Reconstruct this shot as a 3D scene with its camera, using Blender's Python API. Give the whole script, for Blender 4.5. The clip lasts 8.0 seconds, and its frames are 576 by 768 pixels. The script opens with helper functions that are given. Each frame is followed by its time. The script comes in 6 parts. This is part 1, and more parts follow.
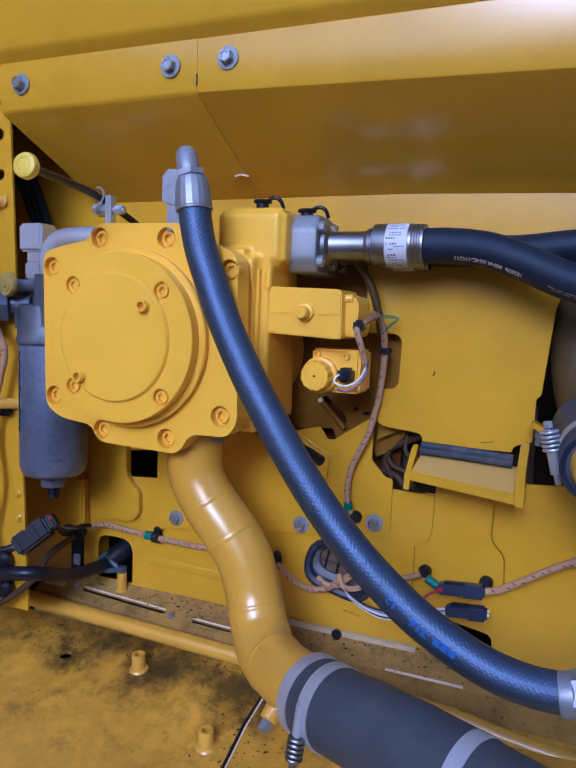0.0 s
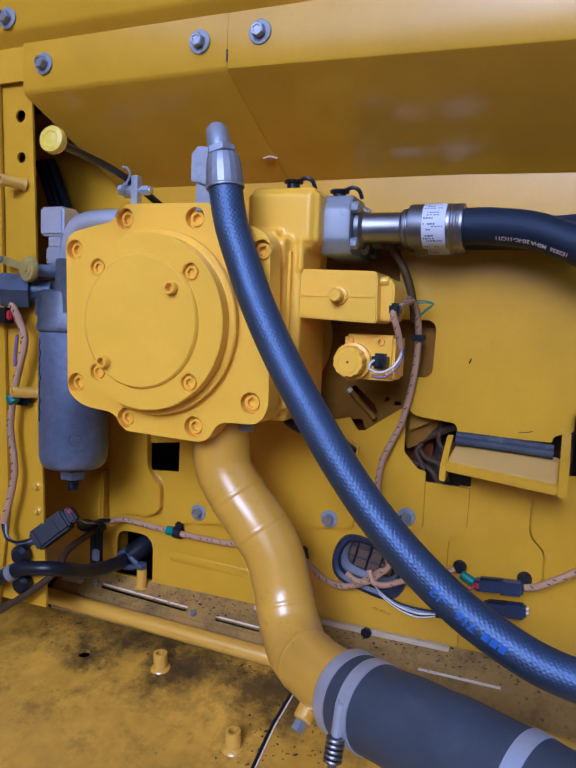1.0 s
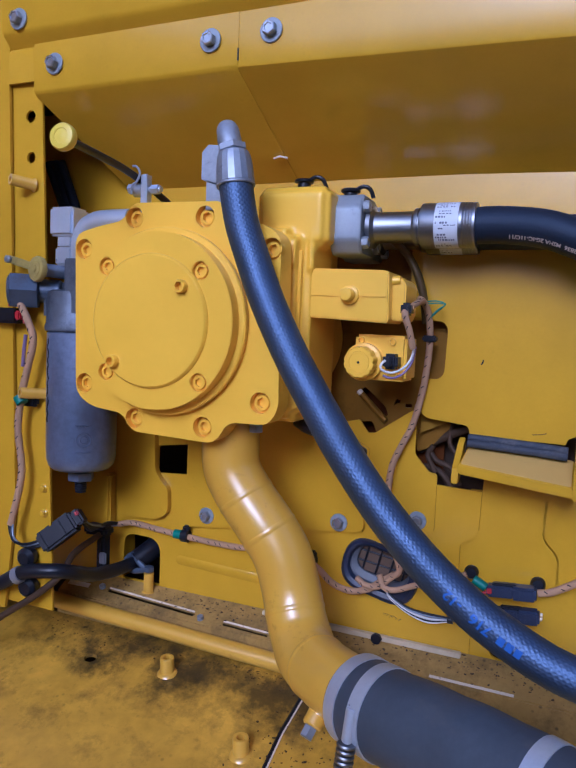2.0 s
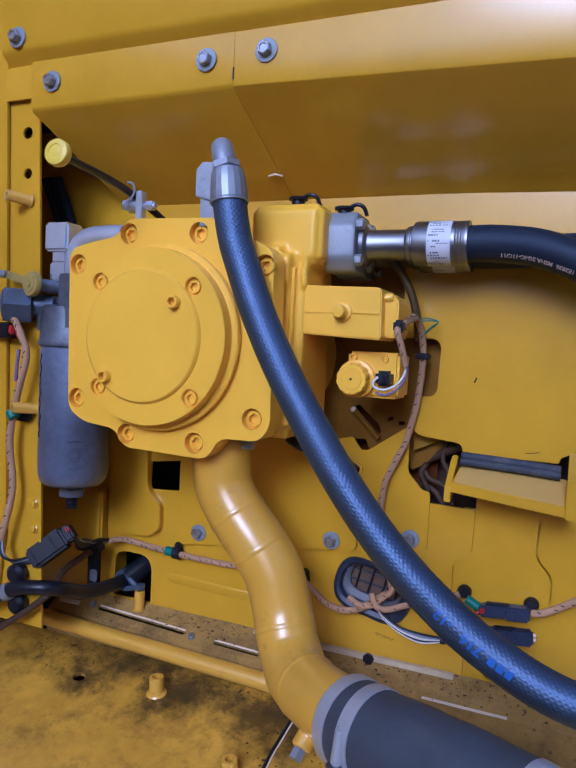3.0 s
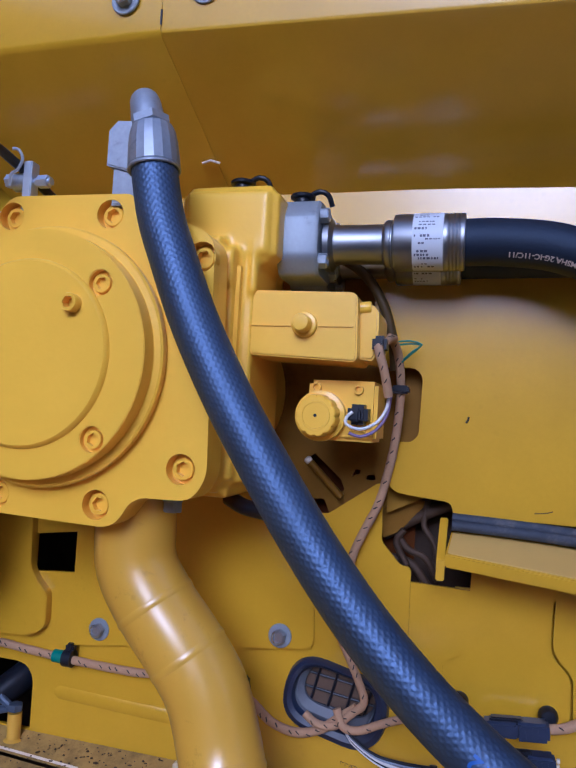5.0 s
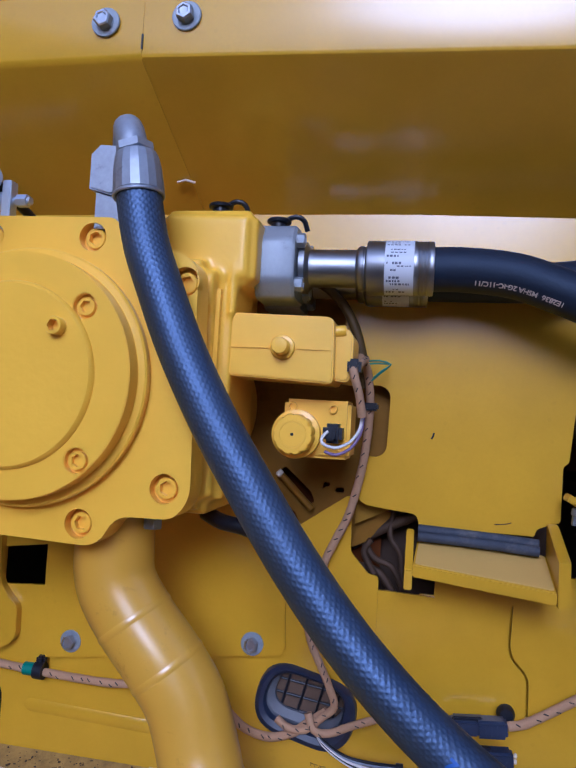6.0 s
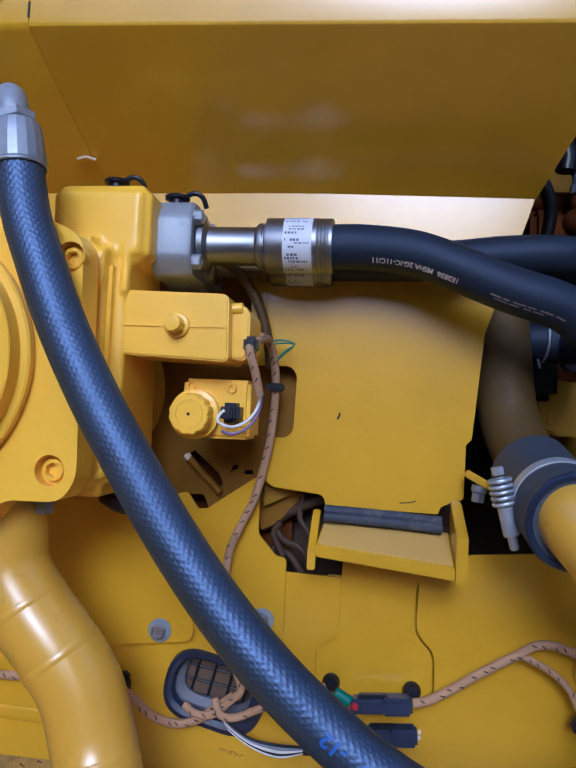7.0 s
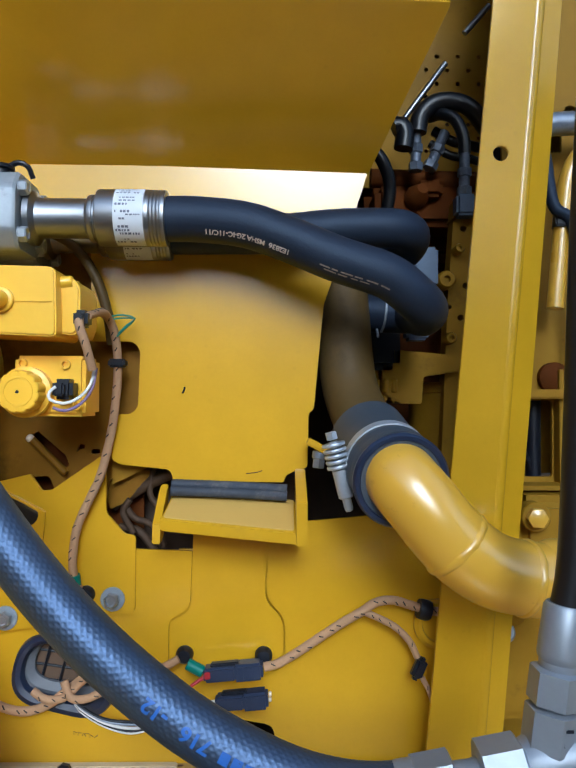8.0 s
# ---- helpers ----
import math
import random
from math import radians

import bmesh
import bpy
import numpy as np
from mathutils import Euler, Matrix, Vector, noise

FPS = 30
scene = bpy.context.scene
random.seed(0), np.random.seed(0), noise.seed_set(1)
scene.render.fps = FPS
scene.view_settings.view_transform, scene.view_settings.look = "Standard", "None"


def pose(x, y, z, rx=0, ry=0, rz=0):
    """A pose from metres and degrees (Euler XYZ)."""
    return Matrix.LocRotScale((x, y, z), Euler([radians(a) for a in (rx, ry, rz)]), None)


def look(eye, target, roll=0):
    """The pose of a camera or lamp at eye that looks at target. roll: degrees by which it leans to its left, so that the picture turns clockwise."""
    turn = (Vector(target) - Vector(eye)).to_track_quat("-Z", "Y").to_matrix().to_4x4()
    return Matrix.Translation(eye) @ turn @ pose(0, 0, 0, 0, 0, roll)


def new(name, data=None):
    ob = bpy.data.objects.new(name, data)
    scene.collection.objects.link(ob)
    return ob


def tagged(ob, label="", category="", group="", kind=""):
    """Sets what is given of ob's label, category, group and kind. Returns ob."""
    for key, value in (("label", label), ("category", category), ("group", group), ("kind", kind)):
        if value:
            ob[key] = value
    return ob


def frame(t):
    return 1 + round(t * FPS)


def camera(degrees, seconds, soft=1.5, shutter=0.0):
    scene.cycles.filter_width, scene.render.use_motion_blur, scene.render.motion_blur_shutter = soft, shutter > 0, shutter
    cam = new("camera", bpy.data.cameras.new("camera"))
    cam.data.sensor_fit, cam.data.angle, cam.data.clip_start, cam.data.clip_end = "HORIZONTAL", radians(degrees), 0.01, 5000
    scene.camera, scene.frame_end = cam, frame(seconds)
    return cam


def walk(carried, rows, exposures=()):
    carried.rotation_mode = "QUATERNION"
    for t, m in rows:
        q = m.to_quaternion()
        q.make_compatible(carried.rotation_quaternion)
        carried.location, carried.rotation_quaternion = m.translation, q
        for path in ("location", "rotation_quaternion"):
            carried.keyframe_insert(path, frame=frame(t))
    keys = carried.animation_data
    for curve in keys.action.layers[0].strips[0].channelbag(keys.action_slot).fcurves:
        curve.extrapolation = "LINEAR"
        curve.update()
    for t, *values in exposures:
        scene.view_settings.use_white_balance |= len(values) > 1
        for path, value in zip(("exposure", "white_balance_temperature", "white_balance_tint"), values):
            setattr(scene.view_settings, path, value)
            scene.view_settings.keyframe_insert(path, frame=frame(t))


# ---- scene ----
cam = camera(46.0, 8.0, soft=1.9)
PATH = [
    (0, (0.128, -0.060, 1.547), (-0.614, 1.785, 1.343), 2.2),
    (0.5, (0.104, -0.032, 1.512), (-0.662, 1.806, 1.324), 2.3),
    (1, (0.083, -0.044, 1.515), (-0.673, 1.799, 1.330), 2.3),
    (1.5, (0.076, -0.040, 1.506), (-0.697, 1.796, 1.332), 2.3),
    (3, (0.083, -0.032, 1.501), (-0.693, 1.808, 1.394), 2.9),
    (3.5, (0.094, -0.026, 1.495), (-0.641, 1.833, 1.440), 3.3),
    (4, (0.057, -0.020, 1.478), (-0.617, 1.864, 1.477), 3.7),
    (4.4, (0.063, -0.015, 1.473), (-0.588, 1.877, 1.502), 3.7),
    (4.5, (-0.013, 0.113, 1.460), (-0.579, 2.030, 1.523), 3.5),
    (4.6, (-0.034, 0.165, 1.454), (-0.564, 2.092, 1.535), 3.4),
    (5, (-0.035, 0.173, 1.457), (-0.573, 2.096, 1.566), 3.2),
    (5.2, (-0.039, 0.167, 1.457), (-0.537, 2.101, 1.575), 3.1),
    (6.3, (-0.064, 0.137, 1.485), (-0.420, 2.103, 1.582), 3.3),
    (6.5, (-0.058, 0.143, 1.481), (-0.391, 2.113, 1.581), 3.2),
    (7, (0.000, 0.161, 1.466), (-0.265, 2.141, 1.561), 2.5),
    (7.5, (0.039, 0.164, 1.454), (-0.116, 2.156, 1.546), 1.3),
    (8, (0.062, 0.162, 1.454), (0.096, 2.161, 1.512), 0.3),
]
walk(cam, [(t, look(eye, target, roll)) for t, eye, target, roll in PATH], [(0.0, 0.60, 4760, 27), (6.5, 0.48, 4760, 24), (8.0, 1.06, 5400, 1)])

# ---- world, sun, exposure ----
world = bpy.data.worlds.new("sky")
scene.world = world
world.use_nodes = True
wn = world.node_tree
sky = wn.nodes.new("ShaderNodeTexSky")
sky.sky_type = "NISHITA"
sky.sun_disc = False
sky.sun_elevation, sky.sun_rotation = radians(26), radians(176)
sky.air_density, sky.dust_density, sky.ozone_density = 1.0, 1.8, 1.5
back = wn.nodes["Background"]
back.inputs["Strength"].default_value = 0.12
wn.links.new(sky.outputs[0], back.inputs[0])
sun_data = bpy.data.lights.new("sun", "SUN")
sun_data.energy, sun_data.angle, sun_data.color = 0.82, radians(21), (0.91, 0.97, 1.09)
sun = new("sun", sun_data)
sun.matrix_world = look((0.15, -2.20, 1.45 + 1.07), (0.0, 0.0, 1.45))


# ---- materials ----
def material(name, base, rough=0.5, metal=0.0, coat=0.0, vary=0.12, grain=60.0, bump=0.02, dirt=0.0, dirt_colour=(0.05, 0.03, 0.015), dirt_scale=9.0, speck=0.0, rough_vary=0.12, island=False, spec=0.5, coat_rough=0.30, tint=None, ior=1.5, coat_ior=1.7):
    m = bpy.data.materials.new(name)
    m.use_nodes = True
    t = m.node_tree
    b = t.nodes["Principled BSDF"]
    n, k = t.nodes.new, t.links.new
    co = n("ShaderNodeTexCoord")
    def noise_tex(scale, detail=4.0, rough_=0.6):
        x = n("ShaderNodeTexNoise")
        x.inputs["Scale"].default_value, x.inputs["Detail"].default_value, x.inputs["Roughness"].default_value = scale, detail, rough_
        k(co.outputs["Object"], x.inputs["Vector"])
        return x
    def mix(fac, a, c, kind="MIX"):
        x = n("ShaderNodeMix")
        x.data_type, x.blend_type = "RGBA", kind
        for s, v in ((x.inputs["Factor"], fac), (x.inputs["A"], a), (x.inputs["B"], c)):
            if isinstance(v, bpy.types.NodeSocket):
                k(v, s)
            else:
                s.default_value = v if not isinstance(v, tuple) else (*v, 1.0)
        return x.outputs["Result"]
    def ramp(src, lo, hi, a=0.0, c=1.0):
        x = n("ShaderNodeMapRange")
        x.inputs["From Min"].default_value, x.inputs["From Max"].default_value = lo, hi
        x.inputs["To Min"].default_value, x.inputs["To Max"].default_value = a, c
        k(src, x.inputs["Value"])
        return x.outputs["Result"]
    big, fine = noise_tex(6.0), noise_tex(grain, 6.0)
    dark = tuple(c * (1 - vary) for c in base)
    light = tuple(min(1.0, c * (1 + vary)) for c in base)
    col = mix(ramp(big.outputs["Fac"], 0.3, 0.7), dark, light)
    col = mix(ramp(fine.outputs["Fac"], 0.35, 0.75, 0.0, 0.35 * min(1, vary * 5)), col, tuple(c * (1 - 2 * vary) for c in base))
    r = ramp(big.outputs["Fac"], 0.25, 0.75, rough - rough_vary, rough + rough_vary)
    if dirt:
        d1, d2 = noise_tex(dirt_scale, 8.0, 0.72), noise_tex(dirt_scale * 5, 6.0, 0.7)
        mul = n("ShaderNodeMath"); mul.operation = "MULTIPLY_ADD"
        k(d2.outputs["Fac"], mul.inputs[0]); mul.inputs[1].default_value = 0.45
        k(d1.outputs["Fac"], mul.inputs[2])
        f = ramp(mul.outputs[0], 0.86 - 0.28 * dirt, 1.02 - 0.12 * dirt, 0.0, min(0.92, 0.45 + 0.5 * dirt))
        col = mix(f, col, dirt_colour)
        add = n("ShaderNodeMath"); add.operation = "MULTIPLY_ADD"
        k(f, add.inputs[0]); add.inputs[1].default_value = 0.4; k(r, add.inputs[2])
        r = add.outputs[0]
    if speck:
        vor = n("ShaderNodeTexVoronoi")
        vor.inputs["Scale"].default_value = 70.0
        k(co.outputs["Object"], vor.inputs["Vector"])
        patch = noise_tex(7.0, 3.0)
        less = ramp(vor.outputs["Distance"], 0.10, 0.22, 1.0, 0.0)
        mm = n("ShaderNodeMath"); mm.operation = "MULTIPLY"
        k(less, mm.inputs[0]); k(ramp(patch.outputs["Fac"], 0.52, 0.62, 0.0, speck), mm.inputs[1])
        col = mix(mm.outputs[0], col, dirt_colour)
    if island:
        g = n("ShaderNodeNewGeometry")
        col = mix(ramp(g.outputs["Random Per Island"], 0, 1, 0.0, 0.35), col, tuple(c * 0.6 for c in base))
    k(col, b.inputs["Base Color"])
    k(r, b.inputs["Roughness"])
    b.inputs["Metallic"].default_value = metal
    b.inputs["Specular IOR Level"].default_value = spec
    b.inputs["IOR"].default_value = ior
    if tint:
        b.inputs["Specular Tint"].default_value = (*tint, 1.0)
    b.inputs["Coat Weight"].default_value = coat
    b.inputs["Coat Roughness"].default_value = coat_rough
    b.inputs["Coat IOR"].default_value = coat_ior
    if bump:
        bp = n("ShaderNodeBump")
        bp.inputs["Strength"].default_value, bp.inputs["Distance"].default_value = bump * 5, 0.001
        k(fine.outputs["Fac"], bp.inputs["Height"])
        k(bp.outputs["Normal"], b.inputs["Normal"])
    return m


YELLOW = (0.62, 0.35, 0.008)
paint = material("yellow_sheet_paint", YELLOW, 0.50, coat=1.0, coat_rough=0.20, coat_ior=1.58, vary=0.09, grain=240, bump=0.015, spec=0.04, speck=0.06, dirt_colour=(0.16, 0.085, 0.015))
cast = material("yellow_cast_paint", (0.92, 0.535, 0.030), 0.42, coat=0.6, coat_rough=0.28, coat_ior=1.5, spec=0.25, vary=0.06, grain=110, bump=0.07)
pipe_paint = material("yellow_pipe_paint", (0.70, 0.395, 0.035), 0.36, coat=1.0, coat_rough=0.25, spec=0.35, vary=0.06, grain=200, bump=0.015, dirt=0.1, dirt_colour=(0.2, 0.1, 0.025), dirt_scale=20)
floor_paint = material("dirty_floor_paint", (0.66, 0.365, 0.030), 0.36, coat=0.5, coat_rough=0.22, vary=0.28, grain=45, bump=0.06, dirt=0.52, dirt_colour=(0.17, 0.095, 0.015), dirt_scale=13.0, speck=0.8)
ledge_paint = material("grimy_ledge_paint", (0.40, 0.24, 0.05), 0.6, coat=0.0, vary=0.2, grain=120, bump=0.08, dirt=0.65, dirt_colour=(0.11, 0.07, 0.022), dirt_scale=14, speck=0.95)
rubber = material("black_hose_rubber", (0.012, 0.017, 0.032), 0.60, vary=0.25, grain=300, bump=0.05, rough_vary=0.06, spec=0.5, tint=(0.6, 0.75, 1.0))
braided = material("braided_hose_cover", (0.026, 0.034, 0.050), 0.50, vary=0.3, grain=150, bump=0.09, rough_vary=0.08, spec=1.0, tint=(0.38, 0.57, 1.0), ior=1.8)
band_steel = material("brushed_band_steel", (0.52, 0.56, 0.62), 0.40, metal=0.5, vary=0.14, grain=220, bump=0.02)
matte_rubber = material("matte_grey_rubber", (0.050, 0.063, 0.082), 0.54, vary=0.2, grain=120, bump=0.03, dirt=0.3, dirt_colour=(0.11, 0.11, 0.11))
zinc = material("zinc_plated_steel", (0.31, 0.34, 0.385), 0.46, metal=0.55, vary=0.12, grain=180, bump=0.02)
dull_zinc = material("dull_zinc_plate", (0.33, 0.36, 0.41), 0.50, metal=0.7, vary=0.2, grain=150, bump=0.04, dirt=0.15, dirt_colour=(0.12, 0.11, 0.10), dirt_scale=30)
bright_head = material("bright_bolt_head", (0.48, 0.51, 0.56), 0.30, metal=0.8, vary=0.2, grain=200, bump=0.04)
pale_zinc = material("pale_zinc_plate", (0.58, 0.65, 0.76), 0.34, metal=0.6, vary=0.12, grain=180, bump=0.03)
steel = material("bright_steel", (0.29, 0.30, 0.325), 0.42, metal=1.0, vary=0.08, grain=220, bump=0.01)
alloy = material("cast_grey_alloy", (0.27, 0.31, 0.38), 0.46, metal=0.6, vary=0.30, grain=90, bump=0.09, dirt=0.32, dirt_colour=(0.06, 0.06, 0.06))
filter_paint = material("grey_filter_paint", (0.155, 0.195, 0.30), 0.38, metal=0.35, coat=0.2, vary=0.42, grain=90, bump=0.05, dirt=0.3, dirt_colour=(0.06, 0.055, 0.06), dirt_scale=12)
black = material("black_plastic", (0.009, 0.011, 0.018), 0.38, spec=0.35, vary=0.2, grain=200, bump=0.03)
worn_yellow = material("worn_yellow_cap", (0.40, 0.31, 0.08), 0.5, vary=0.2, grain=120, bump=0.05, dirt=0.2)
loom = material("brown_woven_loom", (0.47, 0.28, 0.15), 0.8, vary=0.2, grain=500, bump=0.15)
loom_mark = material("dark_loom_thread", (0.03, 0.025, 0.02), 0.8)
knob_paint = material("bright_yellow_plastic", (0.82, 0.62, 0.06), 0.35, vary=0.05, grain=60, bump=0.02)
label_paper = material("white_label", (0.66, 0.70, 0.76), 0.55, vary=0.05)
label_ink = material("label_ink", (0.13, 0.14, 0.20), 0.6)
blue_ink = material("blue_hose_print", (0.04, 0.15, 0.55), 0.5, vary=0.3, grain=90)
dim_ink = material("dim_hose_print", (0.26, 0.22, 0.19), 0.6, vary=0.4, grain=200)
pale_ink = material("pale_hose_print", (0.60, 0.52, 0.47), 0.6)
wire_white = material("white_wire", (0.75, 0.73, 0.7), 0.45)
wire_green = material("green_wire", (0.03, 0.22, 0.16), 0.45)
wire_red = material("red_wire", (0.45, 0.02, 0.03), 0.45)
wire_violet = material("violet_wire", (0.20, 0.13, 0.26), 0.45)
teal_tape = material("teal_tape", (0.0, 0.18, 0.14), 0.5)
foam = material("bare_edge_strip", (0.62, 0.51, 0.33), 0.6, vary=0.2, grain=60)
flange_zinc = material("satin_flange_plate", (0.30, 0.335, 0.375), 0.52, metal=0.35, vary=0.16, grain=160, bump=0.05, dirt=0.2, dirt_colour=(0.13, 0.13, 0.13), dirt_scale=25)
seal_rubber = material("dusty_seal_rubber", (0.040, 0.048, 0.066), 0.62, spec=0.35, vary=0.3, grain=60, bump=0.06, dirt=0.5, dirt_colour=(0.17, 0.16, 0.15), dirt_scale=22)
blue_grey = material("blue_grey_plated_steel", (0.085, 0.115, 0.17), 0.5, metal=0.3, vary=0.2, grain=80, bump=0.04, dirt=0.2)
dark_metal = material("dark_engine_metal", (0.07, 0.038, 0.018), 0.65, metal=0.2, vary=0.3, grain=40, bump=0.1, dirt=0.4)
# yellow with the deep bay's shade in its base colour, mottled by dirt
shaded_engine_paint = material("shaded_engine_yellow", (0.33, 0.175, 0.010), 0.55, spec=0.15, vary=0.15, grain=60, bump=0.06, dirt=0.2, dirt_colour=(0.06, 0.035, 0.015))
# yellow sheet paint browned and darkened for the shade behind the pump
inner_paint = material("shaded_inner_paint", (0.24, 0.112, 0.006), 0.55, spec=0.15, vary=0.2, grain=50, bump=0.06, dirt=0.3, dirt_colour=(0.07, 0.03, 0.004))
# brown pipe paint; on the riser its darkness stands for the panel's shade
dark_brown_pipe = material("dark_brown_pipe_paint", (0.095, 0.058, 0.016), 0.55, spec=0.3, vary=0.2, grain=60, bump=0.05, dirt=0.3, dirt_colour=(0.05, 0.035, 0.02))
dirty_alloy = material("grimy_cast_alloy", (0.13, 0.15, 0.19), 0.46, metal=0.5, vary=0.35, grain=70, bump=0.10, dirt=0.6, dirt_colour=(0.025, 0.025, 0.03), dirt_scale=16)
plug_navy = material("navy_plug_plastic", (0.022, 0.034, 0.075), 0.42, spec=0.5, vary=0.2, grain=150, bump=0.03)
rod_steel = material("dark_rod_steel", (0.035, 0.034, 0.036), 0.4, metal=0.3, vary=0.2, grain=120, bump=0.02)
rust = material("rust_brown_primer", (0.12, 0.034, 0.006), 0.7, spec=0.06, vary=0.3, grain=30, bump=0.06, dirt=0.3)
soil = material("dark_soil", (0.040, 0.034, 0.026), 0.9, vary=0.25, grain=20, bump=0.2, dirt=0.3, dirt_scale=1.5)
liner_dust = material("dusty_brown_liner", (0.13, 0.08, 0.048), 0.8, vary=0.2, grain=60)
dusty_paint = material("dusty_shelf_paint", (0.63, 0.405, 0.10), 0.62, vary=0.06, grain=300, bump=0.015, spec=0.3, dirt=0.15, dirt_colour=(0.3, 0.24, 0.16), dirt_scale=14)
grey_lip = material("grey_rubber_lip", (0.12, 0.13, 0.15), 0.5, vary=0.15, grain=120, bump=0.03)
gloss_black = material("glossy_black_cover", (0.006, 0.006, 0.008), 0.40, vary=0.2, grain=150, bump=0.02, rough_vary=0.05)
navy_rubber = material("navy_black_rubber", (0.014, 0.024, 0.058), 0.36, vary=0.2, grain=150, bump=0.03, spec=0.7)
slit_white = material("pale_edge_paint", (0.78, 0.66, 0.50), 0.5, vary=0.08)


def grease(m, x0, y0):
    """An oily stain of its own outline, round the point (x0, y0) of the plate."""
    t = m.node_tree
    n, k = t.nodes.new, t.links.new
    b = t.nodes["Principled BSDF"]
    co, nz, sep = n("ShaderNodeTexCoord"), n("ShaderNodeTexNoise"), n("ShaderNodeSeparateXYZ")
    nz.inputs["Scale"].default_value, nz.inputs["Detail"].default_value, nz.inputs["Roughness"].default_value = 11.0, 9.0, 0.72
    k(co.outputs["Object"], nz.inputs["Vector"])
    k(co.outputs["Object"], sep.inputs[0])
    def calc(op, a, c):
        x = n("ShaderNodeMath")
        x.operation = op
        for s, v in zip(x.inputs, (a, c)):
            if isinstance(v, bpy.types.NodeSocket):
                k(v, s)
            else:
                s.default_value = v
        return x.outputs[0]
    dx = calc("MULTIPLY", calc("ABSOLUTE", calc("SUBTRACT", sep.outputs["X"], x0), 0.0), 0.75)
    dy = calc("MULTIPLY", calc("ABSOLUTE", calc("SUBTRACT", sep.outputs["Y"], y0), 0.0), 2.9)
    f = n("ShaderNodeMapRange")
    f.inputs["From Min"].default_value, f.inputs["From Max"].default_value, f.inputs["To Max"].default_value = 0.26, 0.50, 0.80
    k(calc("SUBTRACT", nz.outputs["Fac"], calc("ADD", dx, dy)), f.inputs["Value"])
    mx = n("ShaderNodeMix")
    mx.data_type = "RGBA"
    k(f.outputs["Result"], mx.inputs["Factor"])
    k(b.inputs["Base Color"].links[0].from_socket, mx.inputs["A"])
    mx.inputs["B"].default_value = (0.035, 0.024, 0.010, 1.0)
    k(mx.outputs["Result"], b.inputs["Base Color"])
grease(floor_paint, -0.43, 0.868)
grease(floor_paint, -0.33, 0.845)
grease(floor_paint, -0.62, 0.885)


# ---- shape helpers ----
base_of = {}


def link_to(ob, parent):
    if parent is not None:
        ob.parent = parent
        ob.matrix_parent_inverse = Matrix.Translation(base_of[parent]).inverted()
    base_of[ob] = Vector((0, 0, 0))
    return ob


def mesh_from(name, bm, mat, smooth=True, angle=35):
    bmesh.ops.recalc_face_normals(bm, faces=bm.faces)
    me = bpy.data.meshes.new(name)
    bm.to_mesh(me)
    bm.free()
    me.materials.append(mat)
    if smooth:
        me.polygons.foreach_set("use_smooth", [True] * len(me.polygons))
        me.set_sharp_from_angle(angle=radians(angle))
    return me


def part(name, bm, mat, parent, label="", smooth=True, angle=35):
    ob = link_to(new(name, mesh_from(name, bm, mat, smooth, angle)), parent)
    return tagged(ob, label) if label else ob


def thing(name, at, label, category, group="", kind=""):
    ob = new(name)
    ob.location = at
    ob.empty_display_size = 0.02
    base_of[ob] = Vector(at)
    return tagged(ob, label, category, group, kind)


def single(name, bm, mat, label, category, group="", kind="", smooth=True, angle=35):
    ob = new(name, mesh_from(name, bm, mat, smooth, angle))
    base_of[ob] = Vector((0, 0, 0))
    return tagged(ob, label, category, group, kind)


def shared(name, me, m, parent):
    ob = link_to(new(name, me), parent)
    ob.matrix_basis = m
    return ob


def rounded(pts, r, seg=4):
    """A closed outline with its corners rounded by r (a number or one for each corner)."""
    out, n = [], len(pts)
    rs = r if isinstance(r, (list, tuple)) else [r] * n
    for i in range(n):
        p, a, b = Vector(pts[i]), Vector(pts[i - 1]), Vector(pts[(i + 1) % n])
        u, v = (a - p), (b - p)
        d = min(rs[i], u.length * 0.48, v.length * 0.48)
        if d < 1e-5:
            out.append(tuple(p))
            continue
        u, v = p + u.normalized() * d, p + v.normalized() * d
        for j in range(seg + 1):
            s = j / seg
            out.append(tuple(u * (1 - s) ** 2 + p * 2 * s * (1 - s) + v * s * s))
    return out


def ring(cx, cz, r, n=20, rz=None):
    return [(cx + r * math.cos(2 * math.pi * i / n), cz + (rz or r) * math.sin(2 * math.pi * i / n)) for i in range(n)]


